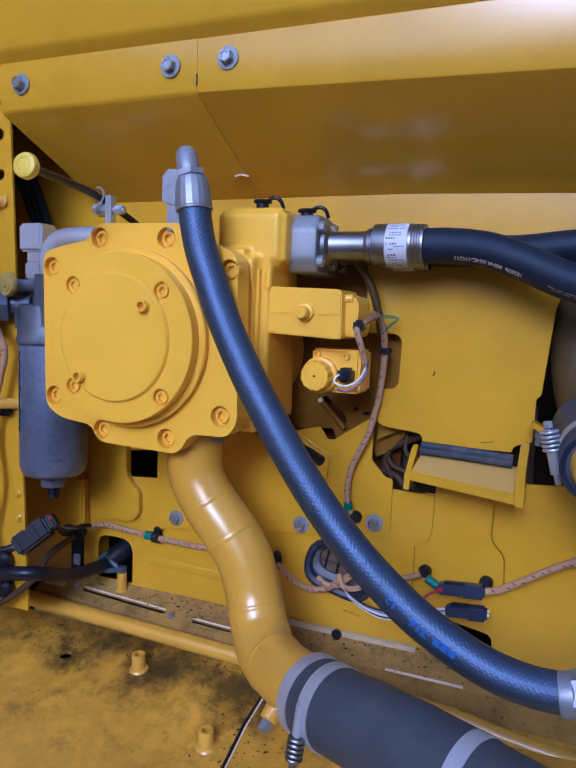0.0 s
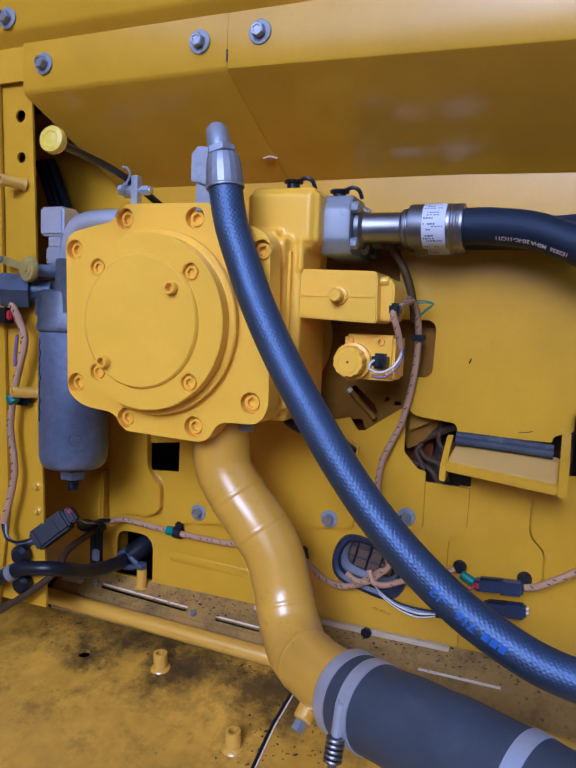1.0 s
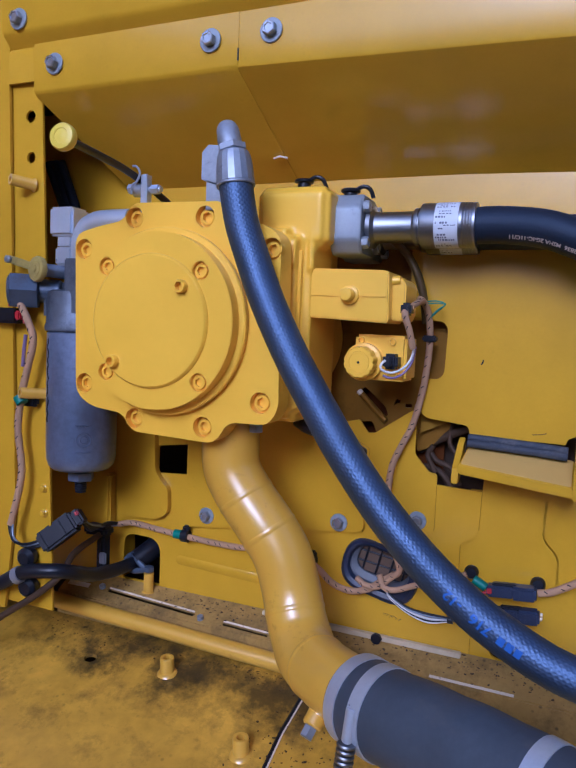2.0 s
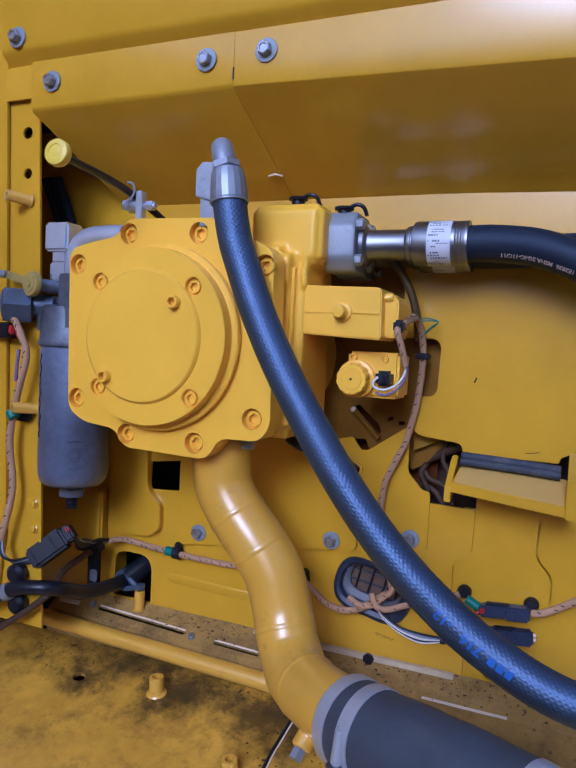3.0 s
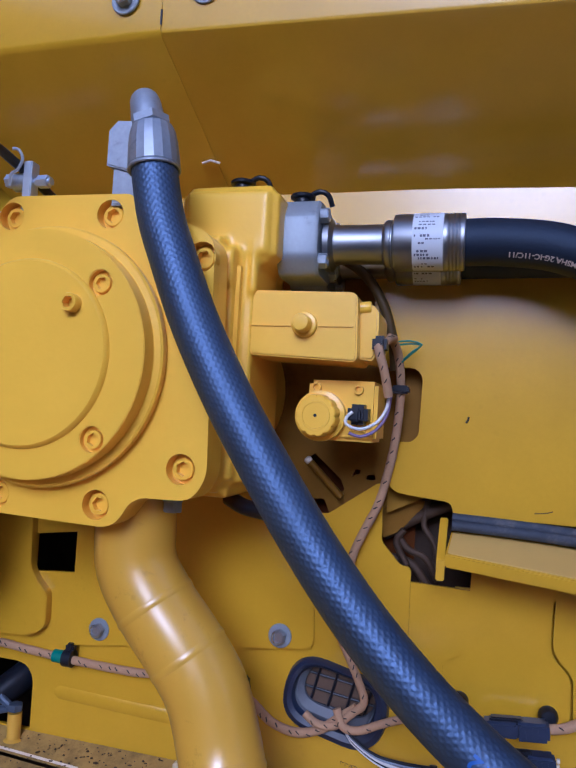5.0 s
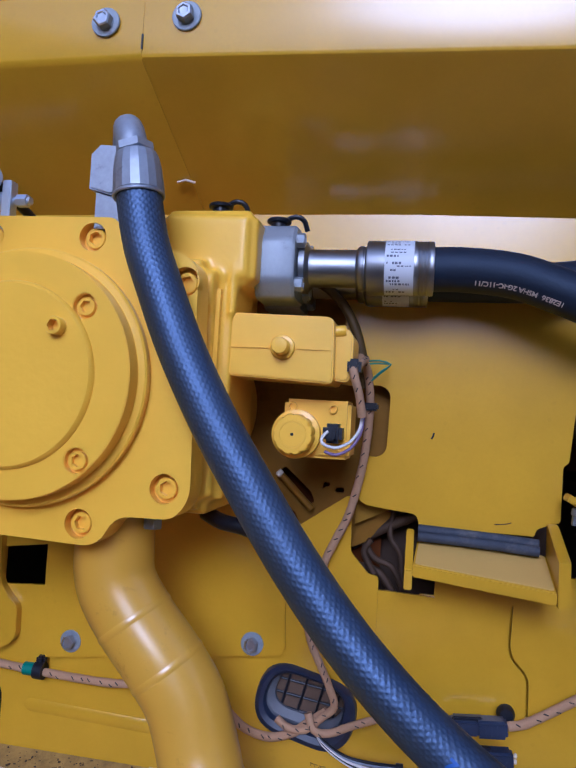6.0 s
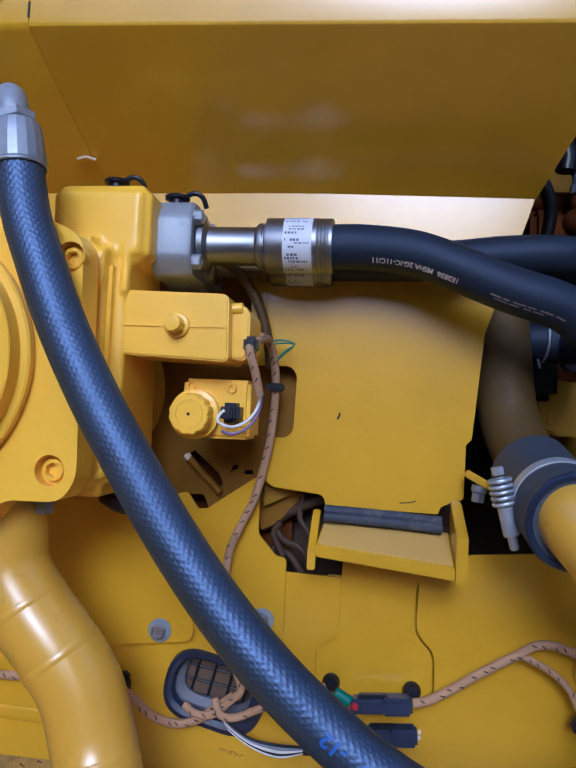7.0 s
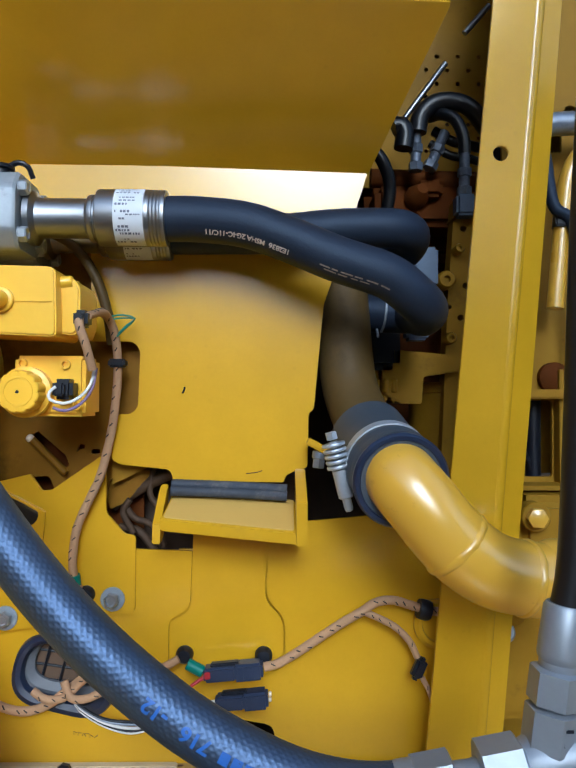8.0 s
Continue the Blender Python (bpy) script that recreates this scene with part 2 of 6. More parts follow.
def prism(bm, outline, y0, y1, holes=(), bevel=0.0, m=None):
    """A plate in the x-z plane between y0 (front) and y1, with holes."""
    new_v, edges = [], []
    for loop in (outline, *holes):
        vs = [bm.verts.new((x, y0, z)) for x, z in loop]
        edges += [bm.edges.new((vs[i], vs[(i + 1) % len(vs)])) for i in range(len(vs))]
        new_v += vs
    if holes:
        faces = [g for g in bmesh.ops.triangle_fill(bm, edges=edges, use_beauty=True)["geom"] if isinstance(g, bmesh.types.BMFace)]
    else:
        faces = [bm.faces.new(new_v)]
    ext = bmesh.ops.extrude_face_region(bm, geom=faces)["geom"]
    top = [g for g in ext if isinstance(g, bmesh.types.BMVert)]
    bmesh.ops.translate(bm, verts=top, vec=(0, y1 - y0, 0))
    verts = new_v + top
    if bevel:
        bmesh.ops.recalc_face_normals(bm, faces=bm.faces)
        rim = [e for e in edges if e.is_valid]
        bmesh.ops.bevel(bm, geom=rim, offset=bevel, segments=2, affect="EDGES", clamp_overlap=True)
    if m is not None:
        bmesh.ops.transform(bm, matrix=m, verts=[v for v in bm.verts])
    return bm


def box(bm, lo, hi, bevel=0.0, seg=2, m=None):
    g = bmesh.ops.create_cube(bm, size=1.0)
    s = [hi[i] - lo[i] for i in range(3)]
    c = [(hi[i] + lo[i]) / 2 for i in range(3)]
    mat = Matrix.Translation(c) @ Matrix.Diagonal((*s, 1))
    bmesh.ops.transform(bm, matrix=(m @ mat) if m is not None else mat, verts=g["verts"])
    if bevel:
        es = list({e for v in g["verts"] for e in v.link_edges})
        bmesh.ops.bevel(bm, geom=es, offset=bevel, segments=seg, affect="EDGES", clamp_overlap=True)
    return bm


def frame_to(origin, axis):
    q = Vector(axis).normalized().to_track_quat("Z", "Y").to_matrix().to_4x4()
    return Matrix.Translation(origin) @ q


def lathe(bm, profile, origin=(0, 0, 0), axis=(0, 0, 1), n=32, turn=0.0):
    """A solid of revolution: profile rows of (radius, height along axis)."""
    m = frame_to(origin, axis)
    rings = []
    for r, h in profile:
        if r < 1e-6:
            rings.append([bm.verts.new(m @ Vector((0, 0, h)))])
        else:
            rings.append([bm.verts.new(m @ Vector((r * math.cos(turn + 2 * math.pi * i / n), r * math.sin(turn + 2 * math.pi * i / n), h))) for i in range(n)])
    for a, b in zip(rings, rings[1:]):
        for i in range(n):
            j = (i + 1) % n
            if len(a) == 1 and len(b) > 1:
                bm.faces.new((a[0], b[j], b[i]))
            elif len(b) == 1 and len(a) > 1:
                bm.faces.new((a[i], a[j], b[0]))
            elif len(a) > 1:
                bm.faces.new((a[i], a[j], b[j], b[i]))
    for rg in (rings[0], rings[-1]):
        if len(rg) > 1:
            bm.faces.new(rg)
    return bm


def rod(bm, a, b, r, n=20, bevel=0.0):
    a, b = Vector(a), Vector(b)
    h = (b - a).length
    prof = [(r, 0), (r, h)] if not bevel else [(r - bevel, 0), (r, bevel), (r, h - bevel), (r - bevel, h)]
    return lathe(bm, prof, a, b - a, n)


def hexa(bm, a, b, across, chamfer=0.0):
    a, b = Vector(a), Vector(b)
    r, h = across / math.sqrt(3), (b - a).length
    c = chamfer or across * 0.06
    return lathe(bm, [(r - c, 0), (r, c * 0.6), (r, h - c * 0.6), (r - c, h)], a, b - a, 6)


def spline(pts, step=0.01):
    """A smooth run through the points (Catmull-Rom), in steps of about that length."""
    p = [Vector(q) for q in pts]
    p = [p[0] * 2 - p[1]] + p + [p[-1] * 2 - p[-2]]
    out = []
    for i in range(1, len(p) - 2):
        k = max(2, int((p[i + 1] - p[i]).length / step))
        for j in range(k):
            t = j / k
            a, b, c, d = p[i - 1], p[i], p[i + 1], p[i + 2]
            out.append(0.5 * (2 * b + (c - a) * t + (2 * a - 5 * b + 4 * c - d) * t * t + (3 * b - a - 3 * c + d) * t ** 3))
    out.append(p[-2])
    return out


def sweep(bm, pts, r, n=16, cap=True, bumps=None):
    """A round tube along the points; r is a number or a function of the share of its way."""
    pts = [Vector(q) for q in pts]
    tang = [(pts[min(i + 1, len(pts) - 1)] - pts[max(i - 1, 0)]).normalized() for i in range(len(pts))]
    side = tang[0].orthogonal().normalized()
    rings = []
    for i, (p, t) in enumerate(zip(pts, tang)):
        side = (side - t * side.dot(t)).normalized()
        up = t.cross(side)
        s = i / (len(pts) - 1)
        rr = r(s) if callable(r) else r
        rings.append([bm.verts.new(p + (side * math.cos(2 * math.pi * k / n) + up * math.sin(2 * math.pi * k / n)) * (rr + (bumps(i, k) if bumps else 0))) for k in range(n)])
    for a, b in zip(rings, rings[1:]):
        for k in range(n):
            bm.faces.new((a[k], a[(k + 1) % n], b[(k + 1) % n], b[k]))
    if cap:
        bm.faces.new(rings[0]); bm.faces.new(rings[-1])
    return bm


def B():
    return bmesh.new()


# shared bolt meshes, head towards +z, seat at z = 0
def hex_bolt_mesh(name, across, head, washer_r, washer_t):
    bm = B()
    if washer_r:
        lathe(bm, [(washer_r * 0.45, 0), (washer_r - 0.0008, 0), (washer_r, 0.0008), (washer_r, washer_t - 0.0006), (washer_r - 0.0008, washer_t), (washer_r * 0.4, washer_t)], n=28)
    r = across / math.sqrt(3)
    lathe(bm, [(across * 0.56, washer_t), (across * 0.56, washer_t + head * 0.12)], n=24)
    lathe(bm, [(r, washer_t + head * 0.1), (r, washer_t + head * 0.84), (r * 0.84, washer_t + head), (r * 0.62, washer_t + head), (r * 0.50, washer_t + head * 0.86), (0, washer_t + head * 0.84)], n=6)
    me = mesh_from(name, bm, flange_zinc, angle=28)
    # head tops take a brighter plate colour that stands for their highlights
    me.materials.append(bright_head)
    for f in me.polygons:
        if f.center.z > washer_t + head * 0.12 and abs(f.normal.z) > 0.3:
            f.material_index = 1
    return me


def socket_bolt_mesh(name, r, head, mat):
    bm = B()
    n, k = 24, r * 0.68
    def loop(rad, h, hexed=False):
        out = []
        for i in range(n):
            a = 2 * math.pi * i / n
            q = rad * math.cos(math.pi / 6) / math.cos((a % (math.pi / 3)) - math.pi / 6) if hexed else rad
            out.append(bm.verts.new((q * math.cos(a), q * math.sin(a), h)))
        return out
    loops = [loop(r, 0), loop(r, head * 0.86), loop(r * 0.92, head), loop(k, head, True), loop(k * 0.97, -head * 0.1, True)]
    for a, b in zip(loops, loops[1:]):
        for i in range(n):
            bm.faces.new((a[i], a[(i + 1) % n], b[(i + 1) % n], b[i]))
    bm.faces.new(loops[-1])
    return mesh_from(name, bm, mat, angle=28)


# ---- the setting ----
BACK = 0.95

bm = B()
box(bm, (-400, -400, -0.5), (400, 400, 0.0))
single("ground", bm, soil, "dark brown soil of the yard outside", "ground", kind="structure", smooth=False)

# back plate of the bay, with its openings
arch = rounded([(-0.648, 1.046), (-0.570, 1.046), (-0.570, 1.128), (-0.646, 1.128)], [0.001, 0.001, 0.03, 0.02], 6)
oval = [(x * math.cos(-0.24) - z * math.sin(-0.24) - 0.177, x * math.sin(-0.24) + z * math.cos(-0.24) + 1.147) for x, z in rounded([(-0.049, -0.0335), (0.049, -0.0335), (0.049, 0.0335), (-0.049, 0.0335)], 0.033, 8)]
square = [(-0.580, 1.245), (-0.521, 1.249), (-0.521, 1.301), (-0.580, 1.293)]
back_wall = thing("wall_back", (-0.3, BACK, 1.04), "yellow painted steel back plates with cut openings", "wall", kind="structure")
bm = B()
prism(bm, [(-0.93, 1.03), (-0.038, 1.03), (-0.038, 1.10), (-0.060, 1.122), (-0.060, 1.200), (-0.0575, 1.2065), (-0.046, 1.2115), (-0.0385, 1.2175), (-0.0355, 1.227), (-0.034, 1.284), (-0.14, 1.287), (-0.26, 1.33), (-0.34, 1.42), (-0.56, 1.42), (-0.56, 1.735), (-0.66, 1.735), (-0.70, 1.87), (-0.93, 1.87)], BACK, BACK + 0.005, [arch, oval, square])
part("panel", bm, paint, back_wall)
bm = B()
edge = rounded([(0.0520, 1.281), (0.0500, 1.226), (0.0715, 1.206), (0.0722, 1.160)], [0.0, 0.014, 0.010, 0.0], 6)
gap = [(x - 0.0008, z) for x, z in edge] + [(x + 0.0020, z + 0.0006) for x, z in reversed(edge)]
notch = rounded([(-0.012, 1.045), (0.062, 1.03), (0.062, 1.083), (-0.002, 1.094)], 0.012)
prism(bm, [(-0.085, 0.90), (0.262, 0.90), (0.295, 1.335), (0.106, 1.318), (-0.033, 1.312), (-0.034, 1.285), (-0.050, 1.285), (-0.085, 1.20)], BACK + 0.006, BACK + 0.011, [notch, gap])
part("panel", bm, paint, back_wall)
bm = B()
box(bm, (0.030, BACK + 0.0180, 1.150), (0.095, BACK + 0.0200, 1.30))
part("backing_sheet", bm, paint, back_wall)
# overlapping plates, each a few millimetres proud
bm = B()
prism(bm, rounded([(-0.515, 1.40), (-0.515, 1.163), (-0.49, 1.164), (-0.205, 1.198), (-0.207, 1.2125), (-0.098, 1.2125), (-0.098, 1.303), (-0.110, 1.304), (-0.132, 1.328), (-0.133, 1.393), (-0.140, 1.392), (-0.194, 1.354), (-0.205, 1.353), (-0.219, 1.372), (-0.26, 1.362), (-0.30, 1.38)], [0.002, 0.01, 0.002, 0.012, 0.001, 0.010, 0.006, 0.004, 0.005, 0.003, 0.002, 0.002, 0.002, 0.002, 0.002, 0.002]), BACK - 0.0045, BACK - 0.0005, bevel=0.0006)
part("cover_plate", bm, paint, back_wall)
bm = B()
prism(bm, rounded([(-0.655, 1.38), (-0.657, 1.162), (-0.570, 1.166), (-0.550, 1.180), (-0.551, 1.222), (-0.566, 1.235), (-0.578, 1.252), (-0.582, 1.38)], [0.001, 0.012, 0.016, 0.012, 0.008, 0.01, 0.01, 0.001], 6), BACK - 0.012, BACK - 0.0002, bevel=0.0012)
part("embossed_panel", bm, paint, back_wall)
bm = B()
box(bm, (-0.175 - 0.19, BACK - 0.012, 1.038), (-0.048, BACK - 0.0003, 1.046), 0.0015)
strip = part("edge_strip", bm, foam, back_wall, "pale bare edge strip along the plate's foot")
bm = B()
box(bm, (-0.677, BACK - 0.022, 1.142), (-0.664, BACK - 0.0003, 1.236), 0.004, 3)
part("upright_tab", bm, paint, back_wall)
bm = B()
box(bm, (-0.6515, BACK + 0.0052, 1.046), (-0.6485, BACK + 0.035, 1.118))
part("opening_lip", bm, paint, back_wall)
bm = B()
prism(bm, rounded([(-0.5155, 1.40), (-0.5155, 1.161), (-0.2025, 1.2000), (-0.2055, 1.262), (-0.200, 1.330), (-0.30, 1.38)], [0.002, 0.008, 0.013, 0.002, 0.002, 0.002], 6), BACK - 0.0085, BACK - 0.0047, bevel=0.0008)
part("cover_plate", bm, paint, back_wall)
# bead pressed into the lower left of the plate
bm = B()
sweep(bm, [(-0.545, BACK + 0.022, 1.098), (-0.53, BACK + 0.0182, 1.098), (-0.42, BACK + 0.0182, 1.094), (-0.36, BACK + 0.0182, 1.092), (-0.345, BACK + 0.022, 1.092)], 0.020, 32)
part("pressed_bead", bm, paint, back_wall)

# large panel behind the hoses
panel = thing("wall_panel", (0.0, 0.94, 1.37), "glossy yellow sheet-metal panel with a notched lower edge", "panel", kind="structure")
bm = B()
prism(bm, rounded([(0.168, 1.728), (0.163, 1.711), (0.130, 1.609), (0.116, 1.569), (0.105, 1.448), (0.099, 1.443), (0.098, 1.381), (0.086, 1.378), (0.073, 1.372), (0.071, 1.364), (-0.055, 1.3655), (-0.058, 1.378), (-0.117, 1.384), (-0.126, 1.391), (-0.119, 1.441), (-0.104, 1.441), (-0.096, 1.449), (-0.094, 1.515), (-0.102, 1.524), (-0.150, 1.524), (-0.152, 1.64), (-0.655, 1.64), (-0.655, 1.728)], [0.001, 0.001, 0.03, 0.004, 0.003, 0.003, 0.004, 0.003, 0.004, 0.002, 0.002, 0.008, 0.004, 0.004, 0.003, 0.005, 0.006, 0.006, 0.006, 0.001, 0.001, 0.001, 0.001]), 0.940, 0.944, bevel=0.0008)
part("sheet", bm, paint, panel)

# sloping cover above, two pressed sections with a bolted lip
cover = thing("ceiling_cover", (-0.25, 0.86, 1.72), "yellow sloping sheet-metal cover with a bolted front lip", "cover", kind="structure")
def cover_section(x0, x1, xb0, xb1, proud, lip_rise, back_rise):
    bm = B()
    t = 0.003
    y = 0.776 - proud
    rows = []
    for xa, xc, u, w in ((x0, xb0, lip_rise[0], back_rise[0]), (x1, xb1, lip_rise[1], back_rise[1])):
        prof = [(xa, y, 1.9115), (xa, y, 1.845 + u), (xa, y + 0.0012, 1.8415 + u), (xa, y + 0.005, 1.8385 + u - proud), (xc, 0.952 - proud, 1.7225 + w - proud), (xc, 0.956, 1.7225 + w + t), (xa, y + 0.005 + t, 1.8385 + u + t), (xa, y + t, 1.847 + u), (xa, y + t, 1.9115)]
        rows.append([bm.verts.new(p) for p in prof])
    a, b = rows
    for i in range(len(a)):
        j = (i + 1) % len(a)
        bm.faces.new((a[i], a[j], b[j], b[i]))
    bm.faces.new(a); bm.faces.new(b)
    return part("section", bm, paint, cover, angle=25)
cover_section(-0.702, -0.3580, -0.640, -0.3345, 0.0012, (0.0, 0.001), (0.0, 0.004))
cover_section(-0.3595, 0.221, -0.3360, 0.163, 0.0, (0.001, -0.015), (0.004, -0.009))
bm = B()
box(bm, (-0.3588, 0.7742, 1.850), (-0.3572, 0.778, 1.866))
part("seam_slot", bm, black, cover)
fascia = thing("wall_fascia", (-0.2, 0.77, 1.915), "yellow folded fascia panel above the cover", "panel", kind="structure")
bm = B()
def strip_profile(bm, prof, x0, x1):
    a, b = ([bm.verts.new((x, *p)) for p in prof] for x in (x0, x1))
    for i in range(len(a)):
        j = (i + 1) % len(a)
        bm.faces.new((a[i], a[j], b[j], b[i]))
    bm.faces.new(a); bm.faces.new(b)
    return bm
strip_profile(bm, [(0.7795, 1.86), (0.7795, 1.906), (0.784, 1.912), (0.7775, 1.920), (0.770, 1.926), (0.766, 1.934), (0.764, 2.25), (0.768, 2.25), (0.770, 1.936), (0.788, 1.913), (0.784, 1.86)], -0.757, 0.225)
part("sheet", bm, paint, fascia, angle=50)

# corner post on the one side
post = thing("post", (-0.72, 0.80, 1.0), "yellow drilled corner post of folded sheet", "post", kind="structure")
bm = B()
prism(bm, [(-0.775, 1.04), (-0.664, 1.04), (-0.664, 1.05), (-0.700, 1.862), (-0.790, 1.862), (-0.770, 1.2)], 0.789, 0.793, [ring(-0.721, 1.812, 0.0095, 14), ring(-0.719, 1.75, 0.0085, 14)])
part("front_face", bm, paint, post)
for x, z in ((-0.6845, 1.236), (-0.683, 1.196)):
    bm = B()
    lathe(bm, [(0.0075, 0), (0.007, 0.002), (0.0055, 0.003), (0.005, 0.0065), (0.003, 0.0075), (0, 0.0075)], (x, 0.789, z), (0, -1, 0), 18)
    part("rivet", bm, paint, post)
bm = B()
prism(bm, [(-1.3, 0.98), (-0.756, 1.03), (-0.736, 1.2), (-0.757, 1.86), (-0.757, 2.25), (-1.3, 2.25)], 0.781, 0.786)
part("side_sheet", bm, paint, post)

# floor plate, ledge and the tube along it
floor = thing("floor", (-0.3, 0.6, 0.945), "dirty yellow steel floor plate with dark stains", "floor", kind="structure")
bm = B()
hole = ring(-0.619, -0.829, 0.011, 16, 0.009)
prism(bm, [(-1.2, -0.25), (1.2, -0.25), (1.2, -0.9025), (-1.2, -0.9025)], 0.0, 0.006, [hole], m=Matrix(((1, 0, 0, 0), (0, 0, -1, 0), (0, -1, -0.3, 0.7065), (0, 0, 0, 1))))
part("plate", bm, floor_paint, floor)
ledge = thing("ledge", (-0.3, 0.92, 1.03), "grimy steel ledge with slots and scattered dirt", "ledge", kind="structure")
bm = B()
tilt = Matrix(((1, 0, 0, 0), (0, 0, -1, 0), (0, -1, -0.6, 0.475), (0, 0, 0, 1)))
def slot(xa, ya, xb, yb, w):
    return [(xa, -ya), (xb, -yb), (xb, -yb - w), (xa, -ya - w)]
prism(bm, [(-0.755, -0.905), (0.60, -0.905), (0.60, -0.949), (-0.755, -0.949)], 0.0, 0.003, [slot(-0.658, 0.920, -0.479, 0.9125, 0.006), slot(-0.422, 0.9095, -0.341, 0.9075, 0.005), slot(-0.745, 0.918, -0.700, 0.919, 0.008)], m=tilt)
part("plate", bm, ledge_paint, ledge)
bm = B()
box(bm, (-0.755, 0.9032, 0.93), (0.6, 0.9048, 1.0155))
part("riser", bm, ledge_paint, ledge)
bm = B()
sweep(bm, spline([(-0.755, 0.888, 1.007), (-0.306, 0.888, 0.993), (-0.012, 0.888, 0.984), (0.112, 0.888, 0.967), (0.30, 0.888, 0.95)], 0.02), 0.0135, 24)
single("edge_tube", bm, pipe_paint, "yellow steel tube along the rear edge of the floor plate", "tube", kind="structure")

# front pillar on the other side
pillar = thing("pillar", (0.28, 0.9, 1.0), "yellow folded steel pillar with a round hole", "pillar", kind="structure")
bm = B()
prism(bm, [(0.216, 0.95), (0.271, 0.95), (0.280, 1.06), (0.313, 1.468), (0.352, 1.885), (0.378, 2.2), (0.325, 2.2), (0.299, 1.883), (0.261, 1.468), (0.224, 1.06)], 0.900, 0.905, [ring(0.3085, 1.732, 0.0085, 18)], bevel=0.0008)
part("front_face", bm, paint, pillar)
bm = B()
va = [bm.verts.new(p) for p in ((0.2715, 0.9005, 0.95), (0.302, 0.919, 0.95), (0.348, 0.919, 1.468), (0.410, 0.919, 2.2), (0.3785, 0.9005, 2.2), (0.3135, 0.9005, 1.468))]
vb = [bm.verts.new(v.co + Vector((-0.002, 0.004, 0))) for v in va]
for i in range(6):
    j = (i + 1) % 6
    bm.faces.new((va[i], va[j], vb[j], vb[i]))
for vs in (va, vb):
    bm.faces.new((vs[0], vs[1], vs[2], vs[5])); bm.faces.new((vs[5], vs[2], vs[3], vs[4]))
part("side_face", bm, paint, pillar)
bm = B()
sweep(bm, [(0.2715, 0.9083, 0.95), (0.3135, 0.9083, 1.468), (0.3785, 0.9083, 2.2)], 0.009, 24)
part("fold", bm, paint, pillar)

# plain sheets added to close the machine's body and keep light out of it
shell = thing("wall_shell", (0, 1.8, 0), "plain sheets added to close the body and keep its inside dark", "wall", kind="structure")
for lo, hi in (((-1.3, 1.9, 0.3), (1.6, 1.92, 3.2)), ((-1.3, 0.79, 0.3), (-1.28, 1.9, 2.3)), ((1.6, 0.3, 0.3), (1.62, 1.92, 2.3)), ((-1.3, 0.79, 2.25), (0.1, 1.92, 2.27)), ((0.1, 0.93, 2.25), (1.6, 1.92, 2.27)), ((-1.3, 0.95, 0.3), (1.6, 1.92, 0.32))):
    bm = B()
    box(bm, lo, hi)
    part("sheet", bm, dark_metal, shell)
bm = B()
box(bm, (-1.3, 0.25, 0.3), (1.6, 0.27, 0.772))
part("sheet", bm, paint, shell)

# unseen wall added far behind, to hold the low sky off the bay
yard = thing("wall_yard", (0, -9, 0), "plain brownish wall added unseen behind to block the low sky", "wall", kind="structure")
bm = B()
box(bm, (-16, -9.3, 0), (16, -9, 3.5))
part("panel", bm, soil, yard)
# two unseen yellow sheets, added to block side light and colour the reflections
wing = thing("wall_side", (-0.98, -0.4, 0.3), "plain yellow side sheet, added unseen to shade the post's side", "wall", kind="structure")
bm = B()
box(bm, (-0.91, -1.2, 0.3), (-0.87, 0.74, 2.15), 0.01)
part("sheet", bm, paint, wing)
wing = thing("wall_side", (0.66, -0.4, 0.3), "plain yellow sheet facing its pair, added unseen to tint reflections", "wall", kind="structure")
bm = B()
box(bm, (0.64, -1.5, 0.3), (0.68, 0.25, 2.7), 0.01)
part("sheet", bm, paint, wing)
# deeper sheets seen through the openings
inner = thing("wall_inner", (-0.2, 1.0, 1.3), "shaded yellow inner bulkhead behind the pump", "wall", kind="structure")
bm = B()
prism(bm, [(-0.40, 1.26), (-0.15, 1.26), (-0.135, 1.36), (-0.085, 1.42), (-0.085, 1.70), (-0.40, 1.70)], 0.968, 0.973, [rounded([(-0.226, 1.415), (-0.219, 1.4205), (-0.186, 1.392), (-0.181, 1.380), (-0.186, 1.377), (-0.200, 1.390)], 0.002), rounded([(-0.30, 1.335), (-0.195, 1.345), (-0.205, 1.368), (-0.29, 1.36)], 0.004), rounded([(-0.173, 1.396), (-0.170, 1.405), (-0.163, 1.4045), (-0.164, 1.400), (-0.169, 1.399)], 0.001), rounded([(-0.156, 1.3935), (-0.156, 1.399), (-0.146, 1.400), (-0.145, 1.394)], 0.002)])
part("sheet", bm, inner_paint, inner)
bm = B()
box(bm, (-0.40, 1.004, 1.30), (-0.10, 1.008, 1.45))
part("backing_sheet", bm, rust, inner)
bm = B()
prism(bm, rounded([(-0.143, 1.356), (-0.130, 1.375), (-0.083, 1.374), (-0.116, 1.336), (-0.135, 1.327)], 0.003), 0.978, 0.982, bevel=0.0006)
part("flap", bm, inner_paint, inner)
lever = thing("lever_rod", (-0.224, 0.958, 1.413), "thin brownish yellow rod with a pale tip, behind the pump", "rod")
bm = B()
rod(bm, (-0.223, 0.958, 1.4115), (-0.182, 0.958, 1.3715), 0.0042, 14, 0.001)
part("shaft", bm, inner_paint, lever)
bm = B()
